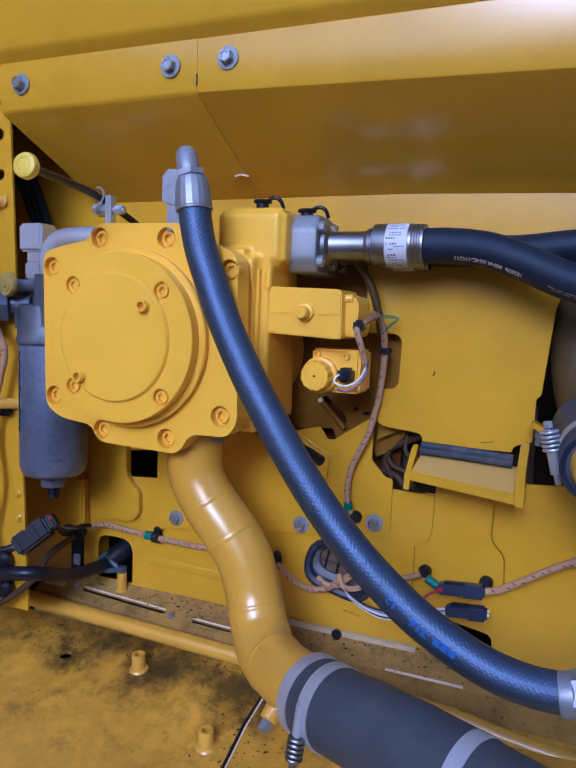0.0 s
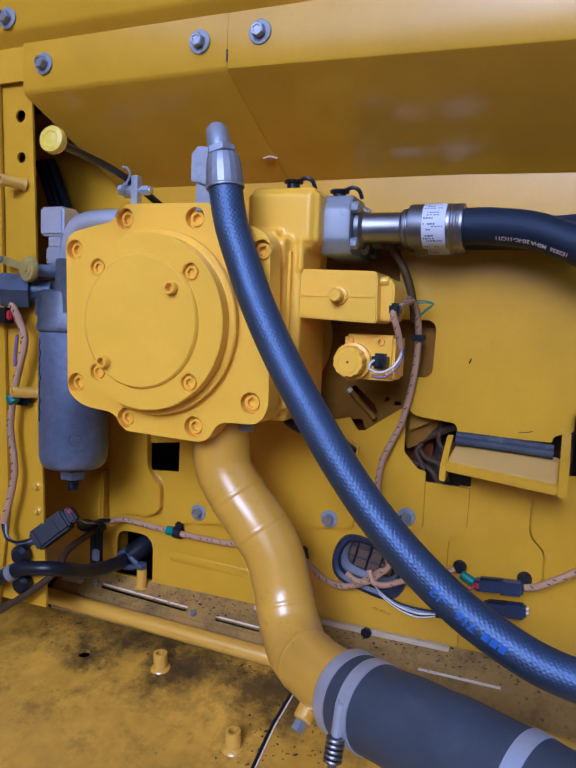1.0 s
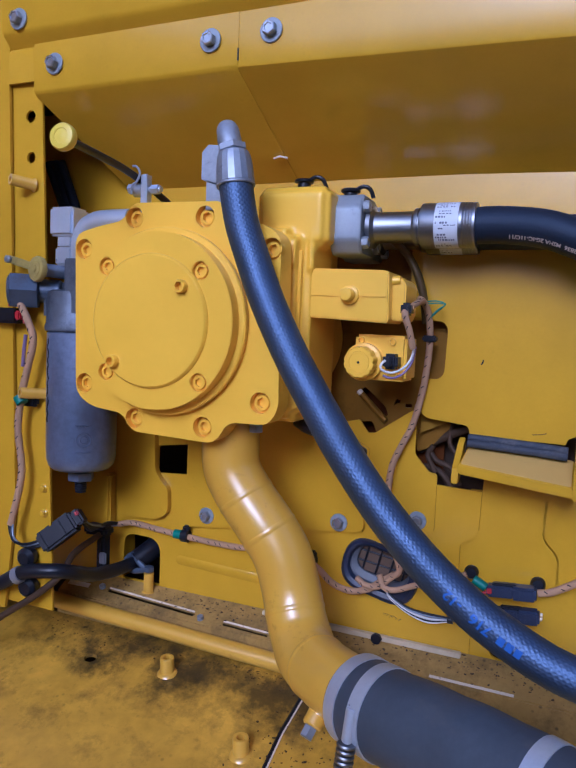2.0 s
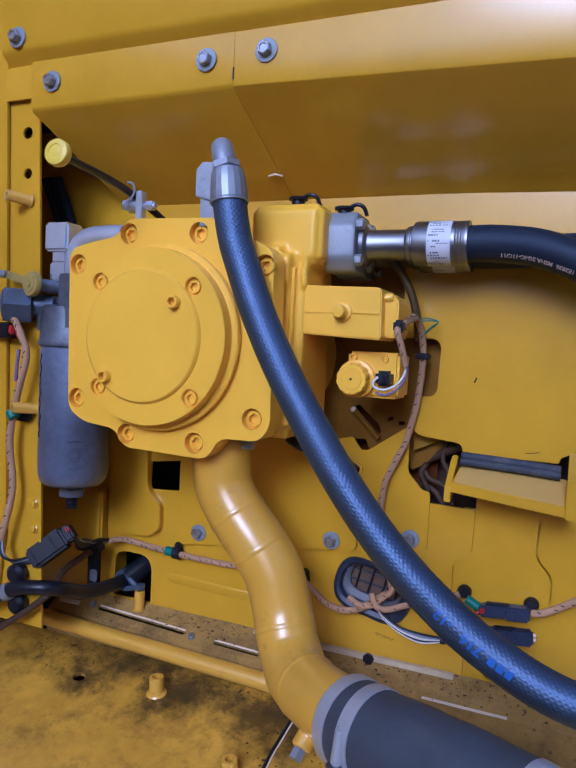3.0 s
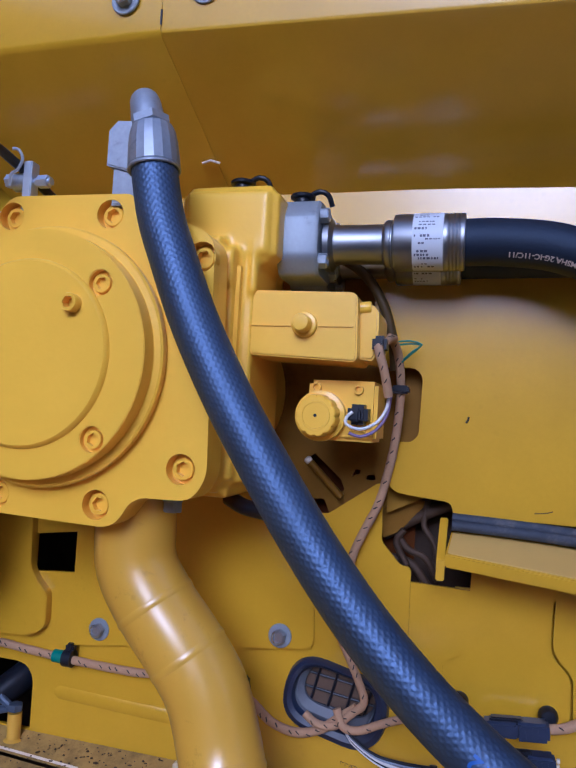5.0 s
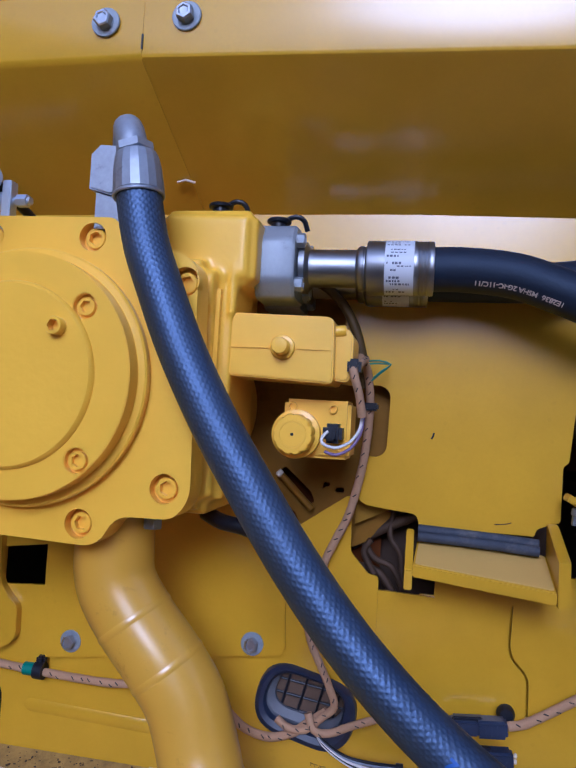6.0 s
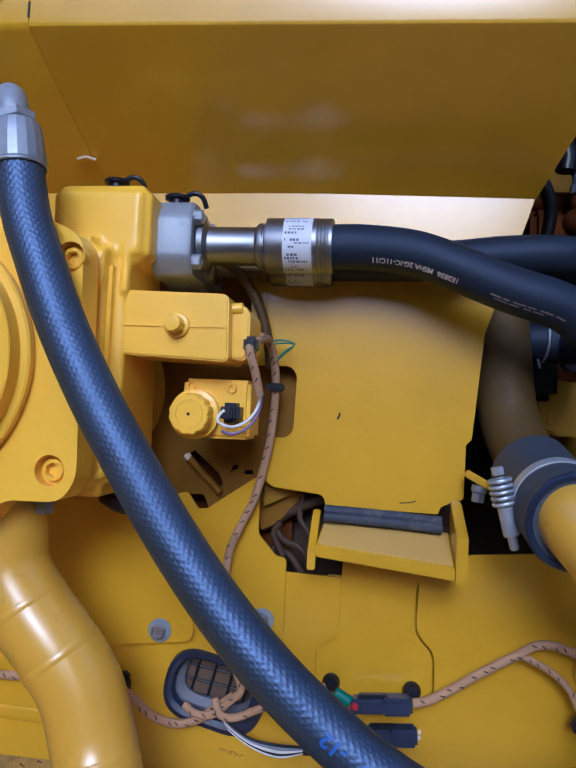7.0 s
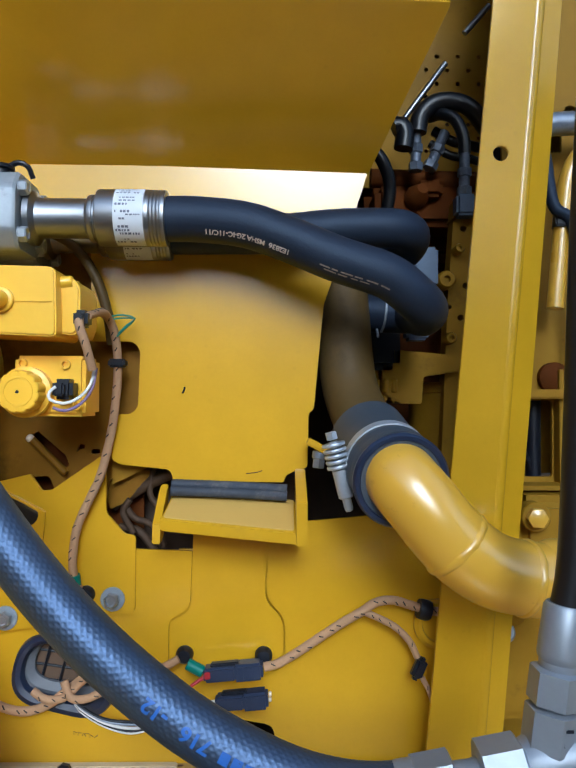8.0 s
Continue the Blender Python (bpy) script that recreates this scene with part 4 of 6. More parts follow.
e0 = top + d * 0.018 + Vector((-0.006, 0.004, 0))
sweep(bm, spline([e0, e0 + d * 0.010 + Vector((-0.001, 0.001, 0)), e0 + Vector((-0.0095, 0.009, 0.0235)), e0 + Vector((-0.0165, 0.023, 0.0235)), e0 + Vector((-0.022, 0.036, 0.012)), e0 + Vector((-0.020, 0.040, -0.008)), e0 + Vector((-0.020, 0.041, -0.04))], 0.003), lambda s: 0.0148 - 0.0006 * min(1, s * 4), 28)
elbow = part("elbow", bm, dull_zinc, main_hose, "zinc-plated bent end fitting")
bm = B()
prism(bm, [(-0.383, 1.690), (-0.361, 1.684), (-0.340, 1.690), (-0.340, 1.730), (-0.374, 1.733), (-0.383, 1.724)], 0.733, 0.778, bevel=0.0015)
part("block", bm, dull_zinc, main_hose)
bm = B()
prism(bm, [(-0.377, 1.652), (-0.340, 1.652), (-0.340, 1.688), (-0.357, 1.682), (-0.377, 1.688)], 0.736, 0.776, bevel=0.0015)
part("block", bm, dull_zinc, main_hose)
# printed lettering and the maker's mark as a plain shape
print_on(MH, "-12", 0.0145, 0.564, 4, 0.0208, blue_ink, main_hose, flip=True, up=(1, 0, 1), dx=1.1)
print_on(MH, "716", 0.0145, 0.597, 4, 0.0208, blue_ink, main_hose, flip=True, up=(1, 0, 1), dx=1.1)
bars_on(MH, [(0.0075, 0.002), (0.0075, 0.002), (0.0070, 0.0)], 0.0085, 0.629, 4, 0.0208, blue_ink, main_hose, up=(1, 0, 1))
# lower end: ferrule, hexagon, swivel nut, tee
p1 = MH[-1]
ax = Vector((1, -0.02, 0.20)).normalized()
bm = B()
lathe(bm, [(0.0206, -0.012), (0.0226, -0.011), (0.0230, -0.008), (0.0226, 0.002), (0.021, 0.004)], p1, ax, 36)
part("ferrule", bm, zinc, main_hose, "zinc-plated crimp ferrule")
bm = B()
hexa(bm, p1 + ax * 0.0, p1 + ax * 0.030, 0.042)
part("hexagon", bm, zinc, main_hose)
bm = B()
lathe(bm, [(0.0165, 0.028), (0.0150, 0.031), (0.0145, 0.044), (0.0160, 0.050)], p1, ax, 32)
part("stem", bm, zinc, main_hose)
bm = B()
hexa(bm, p1 + ax * 0.048, p1 + ax * 0.080, 0.046)
part("swivel_nut", bm, zinc, main_hose)

tee = thing("tee_fitting", (0.255, 0.657, 1.17), "zinc-plated steel tee fitting joining two hoses", "fitting")
c = p1 + ax * 0.096 + Vector((0, 0, 0.005))
bm = B()
lathe(bm, [(0.0140, -0.026), (0.0165, -0.018), (0.0195, -0.010), (0.0195, 0.014), (0.0185, 0.030), (0.0, 0.030)], c, ax, 32)
lathe(bm, [(0.0150, -0.040), (0.0170, -0.036), (0.0185, -0.010), (0.0180, 0.004), (0.0155, 0.010)], c, (0.1, 0, 1), 32)
part("body", bm, zinc, tee)
bm = B()
u = Vector((0.13, 0, 1)).normalized()
hexa(bm, c + u * 0.008, c + u * 0.037, 0.034)
part("hexagon", bm, zinc, tee)
bm = B()
q = c + u * 0.035 + Vector((0.004, -0.0176, 0))
box(bm, q + Vector((-0.006, -0.0006, -0.018)), q + Vector((-0.0035, 0.0004, -0.006)))
box(bm, q + Vector((-0.006, -0.0006, -0.008)), q + Vector((0.003, 0.0004, -0.006)))
part("stamp", bm, black, tee)
side_hose = thing("riser_hose", (0.27, 0.657, 1.25), "upright black hydraulic hose with a zinc-plated end", "hose")
bm = B()
hexa(bm, c + u * 0.0385, c + u * 0.065, 0.0335, 0.003)
part("swivel_nut", bm, zinc, side_hose)
bm = B()
lathe(bm, [(0.0130, 0.064), (0.0140, 0.066), (0.0140, 0.070), (0.0155, 0.072), (0.0160, 0.076), (0.0152, 0.108), (0.0132, 0.111)], c, u, 36)
part("ferrule", bm, zinc, side_hose)
bm = B()
sweep(bm, spline([c + u * 0.10, c + u * 0.14 + Vector((0.002, 0, 0)), c + Vector((0.026, 0.002, 0.23)), c + Vector((0.034, 0.004, 0.40)), c + Vector((0.050, 0.01, 0.58)), c + Vector((0.09, 0.03, 0.78))], 0.01), 0.0118, 28)
part("hose_wall", bm, gloss_black, side_hose)

# band clamp screw on the rubber coupling
a, e = Vector((-0.1110, 0.610, 1.114)), Vector((-0.1140, 0.600, 1.058))
tdir = (e - a).normalized()
bm = B()
rod(bm, a - tdir * 0.004, a + tdir * 0.030, 0.0060, 20, 0.001)
rod(bm, a + tdir * 0.026, e, 0.0042, 14)
scr = part("clamp_screw", bm, band_steel, coupling)
bm = B()
for k in range(5):
    lathe(bm, [(0.006, 0), (0.0096, 0.0006), (0.0103, 0.0022), (0.0096, 0.0040), (0.006, 0.0046)], a + tdir * (0.031 + k * 0.0054), tdir, 26)
part("spring_washer", bm, steel, scr)
bm = B()
hexa(bm, e - tdir * 0.002, e + tdir * 0.007, 0.0085)
part("nut", bm, steel, scr)
bm = B()
box(bm, (-0.1165, 0.612, 1.090), (-0.1005, 0.624, 1.122), 0.002)
part("saddle", bm, steel, scr)

# ---- oil filter beside the pump ----
oil_filter = thing("oil_filter", (-0.632, 0.82, 1.24), "grey painted hydraulic oil filter with a cast head", "filter")
FX, FY = -0.638, 0.82
bm = B()
lathe(bm, [(0.0, 1.266), (0.026, 1.266), (0.044, 1.270), (0.050, 1.276), (0.0532, 1.287), (0.0537, 1.30), (0.0545, 1.40), (0.0545, 1.482), (0.052, 1.485)], (FX, FY, 0), (0, 0, 1), 64)
bowl = part("bowl", bm, filter_paint, oil_filter)
bm = B()
hexa(bm, (FX, FY, 1.249), (FX, FY, 1.264), 0.036)
part("drain_hexagon", bm, filter_paint, bowl)
bm = B()
lathe(bm, [(0.0085, -0.018), (0.0085, -0.014), (0.0095, -0.013)] + [(0.0095 - 0.0012 * (i % 2), -0.012 + i * 0.0016) for i in range(8)] + [(0.0095, 0.002)], (FX, FY, 1.248), (0, 0, 1), 24)
part("drain_thread", bm, black, bowl)
# moulded relief on the bowl: a round emblem with plain bars
def on_bowl(a, z, r=0.0540):
    return Vector((FX + r * math.sin(a), FY - r * math.cos(a), z))
for cz, rr in ((1.322, 0.011), (1.322, 0.0055)):
    bm = B()
    sweep(bm, [on_bowl(0.75 + rr / 0.054 * math.cos(t * math.pi / 12), cz + rr * math.sin(t * math.pi / 12)) for t in range(25)], 0.0011, 6, cap=False)
    part("emblem_ring", bm, filter_paint, bowl)
for k in range(7):
    for a0, z0, w in ((0.53 + k * 0.062, 1.344, 0.0018), (0.55 + k * 0.058, 1.303, 0.0016)):
        bm = B()
        sweep(bm, [on_bowl(a0, z0), on_bowl(a0 + 0.033, z0 + 0.0005)], w, 6)
        part("raised_bar", bm, filter_paint, bowl)
bm = B()
lathe(bm, [(0.052, 1.484), (0.0575, 1.486), (0.0585, 1.489), (0.0575, 1.494), (0.0560, 1.498), (0.0555, 1.538), (0.0545, 1.545), (0.050, 1.548), (0, 1.549)], (FX, FY, 0), (0, 0, 1), 56)
box(bm, (-0.696, 0.778, 1.492), (-0.600, 0.86, 1.560), 0.016, 3)
box(bm, (-0.648, 0.768, 1.496), (-0.590, 0.85, 1.612), 0.018, 3)
head = part("head", bm, dirty_alloy, oil_filter, "cast grey alloy filter head")
bm = B()
rod(bm, (-0.665, 0.80, 1.546), (-0.715, 0.770, 1.546), 0.018, 28, 0.002)
hexa(bm, (-0.694, 0.784, 1.545), (-0.728, 0.758, 1.545), 0.050)
lathe(bm, [(0.0235, -0.001), (0.0235, 0.001), (0.020, 0.003), (0, 0.0035)], (-0.728, 0.758, 1.545), (-0.8, -0.6, -0.03), 32)
part("hexagon_plug", bm, blue_grey, head, "large dark grey hexagon plug")
bm = B()
sweep(bm, spline([on_bowl(-0.52 + 0.05 * math.sin(k * 2.3) + 0.02 * math.sin(k * 5.1), 1.474 - k * 0.0068, 0.0546) for k in range(20)], 0.003), lambda s: 0.0007 + 0.0006 * abs(math.sin(s * 31)), 6)
part("scuff_mark", bm, black, bowl)
bm = B()
box(bm, (-0.6795, 0.785, 1.630), (-0.6345, 0.825, 1.6735), 0.004)
box(bm, (-0.668, 0.79, 1.612), (-0.640, 0.82, 1.632), 0.003)
box(bm, (-0.672, 0.79, 1.586), (-0.640, 0.82, 1.614), 0.003)
part("port_block", bm, pale_zinc, oil_filter, "bright zinc-plated port block")
bm = B()
sweep(bm, spline([(-0.615, 0.79, 1.585), (-0.617, 0.79, 1.615), (-0.610, 0.79, 1.638), (-0.590, 0.79, 1.648), (-0.562, 0.79, 1.650), (-0.53, 0.79, 1.650)], 0.006), 0.017, 24)
part("transfer_tube", bm, pale_zinc, oil_filter)
# shut-off cock with a round yellowish handle
cock = thing("drain_cock", (-0.68, 0.765, 1.576), "small drain cock with a worn yellow handle, on the filter head", "valve")
bm = B()
lathe(bm, [(0.0, -0.004), (0.017, -0.004), (0.019, -0.002), (0.0195, 0.003), (0.018, 0.006), (0.013, 0.0065), (0.0125, 0.0075), (0.006, 0.0076), (0.0055, 0.0088), (0, 0.009)], (-0.676, 0.762, 1.577), (-0.25, -1, 0.05), 36)
handle = part("handle", bm, worn_yellow, cock)
bm = B()
rod(bm, (-0.676, 0.766, 1.577), (-0.655, 0.80, 1.575), 0.010, 24, 0.001)
part("spindle", bm, alloy, cock)
bm = B()
lever_m = Matrix.Translation((-0.714, 0.764, 1.587)) @ Matrix.Rotation(radians(14), 4, "Y")
box(bm, (-0.024, -0.002, -0.006), (0.024, 0.002, 0.006), 0.0015, m=lever_m)
part("lever", bm, worn_yellow, cock)
bm = B()
lathe(bm, [(0.006, 0), (0.006, 0.004), (0.004, 0.006), (0, 0.0065)], (-0.735, 0.762, 1.592), (0, -1, 0), 18)
part("rivet", bm, zinc, cock)

# ---- dipstick lever with the yellow knob ----
dip = thing("dipstick", (-0.47, 0.80, 1.66), "dark steel dipstick rod with a round yellow plastic knob", "dipstick")
bm = B()
kd = Vector((-0.484, 0.597, 1.712)) - Vector((-0.489, 0.73, 1.708))
kd.normalize()
lathe(bm, [(0.006, -0.016), (0.0085, -0.012), (0.0105, -0.008), (0.0145, -0.005), (0.0158, -0.002), (0.0158, 0.004), (0.0145, 0.006), (0.009, 0.0068), (0.0085, 0.0060), (0.004, 0.0060), (0, 0.007)], (-0.484, 0.595, 1.712), kd + Vector((0.1, 0, 0.05)), 40)
part("knob", bm, knob_paint, dip)
bm = B()
sweep(bm, spline([(-0.4845, 0.607, 1.711), (-0.4885, 0.68, 1.7075), (-0.491, 0.735, 1.702), (-0.481, 0.79, 1.682), (-0.465, 0.85, 1.650), (-0.45, 0.90, 1.61)], 0.01), 0.0050, 14)
part("rod", bm, rod_steel, dip)
bm = B()
sweep(bm, spline([(-0.4895, 0.733, 1.712), (-0.4850, 0.737, 1.712), (-0.482, 0.74, 1.704), (-0.487, 0.74, 1.693), (-0.4925, 0.738, 1.688), (-0.4935, 0.738, 1.676)], 0.002), 0.0016, 8)
part("wire_clip", bm, pale_zinc, dip)
mount = thing("clip_bracket", (-0.478, 0.745, 1.655), "small zinc-plated bracket with a bolt, on top of the pump", "bracket")
bm = B()
box(bm, (-0.4835, 0.744, 1.650), (-0.4735, 0.757, 1.7035), 0.001)
part("plate", bm, pale_zinc, mount)
bm = B()
rod(bm, (-0.500, 0.752, 1.684), (-0.455, 0.752, 1.684), 0.004, 14)
rod(bm, (-0.498, 0.752, 1.684), (-0.4825, 0.752, 1.684), 0.0092, 20, 0.001)
hexa(bm, (-0.507, 0.752, 1.686), (-0.498, 0.752, 1.686), 0.0125)
hexa(bm, (-0.470, 0.752, 1.684), (-0.458, 0.752, 1.684), 0.0115)
part("bolt", bm, pale_zinc, mount)

# ---- post studs and wiring on the corner post ----
for x, z, ln in ((-0.712, 1.708, 0.036), (-0.683, 1.386, 0.040)):
    b = thing("stand_off", (x, 0.789, z), "yellow tubular stand-off welded to the post", "stud", "post studs")
    bm = B()
    o = Vector((x, 0.789, z))
    d = Vector((-0.45, -0.9, 0.08)).normalized()
    lathe(bm, [(0.011, 0), (0.0085, 0.004), (0.0085, ln), (0.008, ln + 0.001), (0.0045, ln + 0.001), (0.0045, ln - 0.010), (0, ln - 0.010)], o, d, 24)
    part("tube", bm, pipe_paint, b)


def loom_run(name, pts, r, label, marks=0.012, parent=None, mat=None, group="wiring"):
    """A woven wire loom with dark tracer stitches, along the points."""
    run_, r = spline(pts, 0.004), r * 0.74
    if parent is None:
        parent = thing(name, pts[0], label, "cable", group)
    rnd = random.Random(len(pts) * 7 + int(pts[0][0] * 1000))
    bm = B()
    sweep(bm, run_, lambda s: r * (1 + 0.03 * math.sin(s * 90)), 16)
    part("sleeve", bm, mat or loom, parent)
    if marks:
        bm = B()
        k = max(2, int(marks / 0.004))
        i = k
        while i < len(run_) - 3:
            d = (run_[i + 1] - run_[i - 1]).normalized()
            front = Vector((0, -1, 0.3))
            front = (front - d * front.dot(d)).normalized()
            side = d.cross(front)
            a0 = rnd.uniform(-0.5, 0.3)
            sweep(bm, [run_[i] + d * 0.0013 * (j - 2) + (front * math.cos(a0 + 0.22 * j) + side * math.sin(a0 + 0.22 * j)) * r * 1.02 for j in range(0, 4)], r * 0.15, 5)
            i += k + rnd.choice((-1, 0, 0, 1, 2))
        tagged(part("tracer", bm, loom_mark, parent), "dark tracer stitches", kind="stuff")
    return parent


def cord(name, pts, r, mat, label, group="wiring", category="cable", parent=None):
    bm = B()
    sweep(bm, spline(pts, 0.005), r, 12)
    if parent is not None:
        return part(name, bm, mat, parent)
    c = thing(name, pts[0], label, category, group)
    part("sheath", bm, mat, c)
    return c


L1 = loom_run("wire_loom", [(-0.735, 0.765, 1.548), (-0.708, 0.758, 1.525), (-0.688, 0.755, 1.497), (-0.680, 0.757, 1.469), (-0.694, 0.760, 1.425), (-0.706, 0.763, 1.390), (-0.716, 0.765, 1.335), (-0.709, 0.765, 1.285), (-0.706, 0.763, 1.258), (-0.713, 0.762, 1.222), (-0.726, 0.762, 1.178)], 0.0075, "brown woven wire loom hanging along the corner post")
for k, (dx, m) in enumerate(((-0.004, black), (0.000, black), (0.004, alloy), (0.002, black))):
    cord("wire", [(-0.726 + dx, 0.762, 1.180), (-0.719 + dx, 0.762 - 0.002 * k, 1.158), (-0.704, 0.772 - 0.002 * k, 1.142 + 0.002 * k), (-0.690, 0.785, 1.142 + 0.003 * k), (-0.676, 0.792, 1.152 + 0.003 * k)], 0.0022, m, "", parent=L1)
cord("wire", [(-0.742, 0.77, 1.522), (-0.716, 0.765, 1.520), (-0.700, 0.76, 1.495)], 0.002, wire_red, "", parent=L1)
cord("wire", [(-0.688, 0.750, 1.478), (-0.692, 0.751, 1.455), (-0.697, 0.754, 1.430)], 0.0028, wire_violet, "", parent=L1)
bm = B()
rod(bm, (-0.712, 0.762, 1.383), (-0.704, 0.762, 1.372), 0.0095, 18, 0.001)
part("tape", bm, teal_tape, L1, "teal tape")
bm = B()
box(bm, (-0.722, 0.772, 1.366), (-0.690, 0.786, 1.384), 0.004)
part("clip", bm, black, L1)
plug1 = thing("connector", (-0.74, 0.77, 1.505), "black plastic connector with a red lock, beside the post", "connector", "connectors")
bm = B()
box(bm, (-0.775, 0.758, 1.494), (-0.716, 0.780, 1.518), 0.004)
part("housing", bm, black, plug1)
bm = B()
box(bm, (-0.718, 0.756, 1.500), (-0.708, 0.772, 1.514), 0.002)
part("lock", bm, wire_red, plug1, "red lock")

big_plug = thing("connector", (-0.662, 0.80, 1.15), "large black multi-pin connector on its cable", "connector", "connectors")
pm = Matrix.Translation((-0.660, 0.800, 1.168)) @ Matrix.Rotation(radians(-42), 4, "Y") @ Matrix.Rotation(radians(20), 4, "Z")
bm = B()
box(bm, (-0.036, -0.013, -0.017), (0.030, 0.013, 0.017), 0.004, m=pm)
for k in (0, 3):
    box(bm, (-0.030 + k * 0.012, -0.0150, -0.014), (-0.024 + k * 0.012, -0.012, 0.014), 0.001, m=pm)
part("housing", bm, black, big_plug)
bm = B()
box(bm, (0.030, -0.010, -0.013), (0.044, 0.010, 0.013), 0.003, m=pm)
part("latch", bm, black, big_plug)
bm = B()
box(bm, (0.036, -0.012, 0.000), (0.043, -0.004, 0.010), 0.002, m=pm)
part("lock", bm, wire_red, big_plug, "red lock")

L2 = loom_run("wire_loom", [(-0.648, 0.934, 1.147), (-0.618, 0.934, 1.154), (-0.57, 0.936, 1.150), (-0.515, 0.937, 1.146), (-0.46, 0.937, 1.144), (-0.41, 0.937, 1.144), (-0.36, 0.937, 1.150), (-0.31, 0.935, 1.150), (-0.272, 0.932, 1.137), (-0.245, 0.930, 1.118), (-0.215, 0.928, 1.112), (-0.188, 0.927, 1.120), (-0.166, 0.926, 1.137), (-0.148, 0.926, 1.150)], 0.0068, "brown woven wire loom along the back plate")
for k in range(4):
    cord("wire", [(-0.634 + 0.002 * k, 0.815, 1.190 - 0.003 * k), (-0.640, 0.85, 1.168 - 0.003 * k), (-0.652, 0.905, 1.150 + 0.002 * k), (-0.648, 0.934, 1.146 + 0.001 * k)], 0.0022, black if k else alloy, "", parent=L2)
for x, z in ((-0.512, 1.147), (-0.282, 1.142)):
    bm = B()
    lathe(bm, [(0.0105, -0.006), (0.0105, 0.006)], (x, 0.937, z), (1, 0, 0), 20)
    box(bm, (x - 0.006, 0.934, z - 0.002), (x + 0.006, 0.9455, z + 0.018), 0.003)
    part("clip", bm, black, L2)
bm = B()
lathe(bm, [(0.0078, -0.007), (0.0078, 0.007)], (-0.526, 0.937, 1.1475), (1, 0, 0), 20)
part("tape", bm, teal_tape, L2, "teal tape")
L3 = loom_run("wire_loom", [(-0.205, 0.926, 1.135), (-0.190, 0.922, 1.128), (-0.170, 0.920, 1.130), (-0.152, 0.920, 1.146), (-0.139, 0.918, 1.160), (-0.146, 0.920, 1.180), (-0.156, 0.924, 1.198), (-0.170, 0.930, 1.222), (-0.176, 0.934, 1.238)], 0.0060, "brown woven wire loom knotted at the grommet")
L4 = loom_run("wire_loom", [(-0.168, 0.916, 1.150), (-0.160, 0.914, 1.133), (-0.143, 0.916, 1.131), (-0.120, 0.920, 1.140), (-0.090, 0.926, 1.150), (-0.060, 0.932, 1.160), (-0.046, 0.934, 1.167)], 0.0060, "brown woven wire loom branching to the connector")
for k, (m, dz) in enumerate(((wire_white, 0.0), (alloy, 0.004), (black, -0.003), (black, 0.007), (wire_white, -0.005))):
    cord("wire", [(-0.158, 0.918, 1.130), (-0.150, 0.916, 1.120 + dz * 0.4), (-0.125, 0.918, 1.104 + dz * 0.6), (-0.095, 0.922, 1.096 + dz), (-0.066, 0.93, 1.097 + dz * 0.4)], 0.0017, m, "", parent=L4)
bm = B()
lathe(bm, [(0.0055, -0.004), (0.0055, 0.004)], (-0.064, 0.93, 1.0975), (1, 0, 0.05), 16)
part("tape", bm, black, L4)

# looms of the pump's valves
L5 = loom_run("wire_loom", [(-0.128, 0.895, 1.552), (-0.124, 0.908, 1.548), (-0.1195, 0.922, 1.532), (-0.1165, 0.928, 1.495), (-0.120, 0.929, 1.443), (-0.127, 0.930, 1.404), (-0.136, 0.931, 1.370), (-0.150, 0.932, 1.340), (-0.162, 0.933, 1.310), (-0.166, 0.934, 1.275), (-0.164, 0.938, 1.252), (-0.158, 0.944, 1.238)], 0.0065, "brown woven wire loom running down past the valves")
L6 = loom_run("wire_loom", [(-0.127, 0.812, 1.536), (-0.1255, 0.808, 1.527), (-0.120, 0.812, 1.508), (-0.1165, 0.822, 1.486)], 0.0058, "short brown woven wire loom of the control valve")
loom_run("wire_loom", [(-0.122, 0.822, 1.538), (-0.119, 0.85, 1.545), (-0.121, 0.885, 1.549), (-0.124, 0.905, 1.549)], 0.0055, "", parent=L6)
cord("wire", [(-0.117, 0.832, 1.488), (-0.119, 0.826, 1.472), (-0.128, 0.82, 1.459), (-0.142, 0.815, 1.453), (-0.154, 0.812, 1.457), (-0.154, 0.812, 1.464), (-0.149, 0.814, 1.469)], 0.0016, wire_white, "", parent=L6)
cord("wire", [(-0.1155, 0.833, 1.488), (-0.118, 0.828, 1.468), (-0.127, 0.822, 1.453), (-0.141, 0.818, 1.446), (-0.152, 0.816, 1.449)], 0.0016, wire_violet, "", parent=L6)
bm = B()
box(bm, (-0.126, 0.918, 1.494), (-0.107, 0.936, 1.503), 0.002)
part("tie", bm, black, L5)
bm = B()
lathe(bm, [(0.0066, -0.006), (0.0066, 0.006)], (-0.1645, 0.9375, 1.254), (0.1, 0.15, -1), 18)
part("tape", bm, teal_tape, L5, "teal tape")
bm = B()
lathe(bm, [(0.0, 0), (0.010, 0), (0.010, 0.004), (0.007, 0.009), (0, 0.010)], (-0.153, 0.9455, 1.236), (0, -1, 0), 22)
part("push_clip", bm, black, L5)
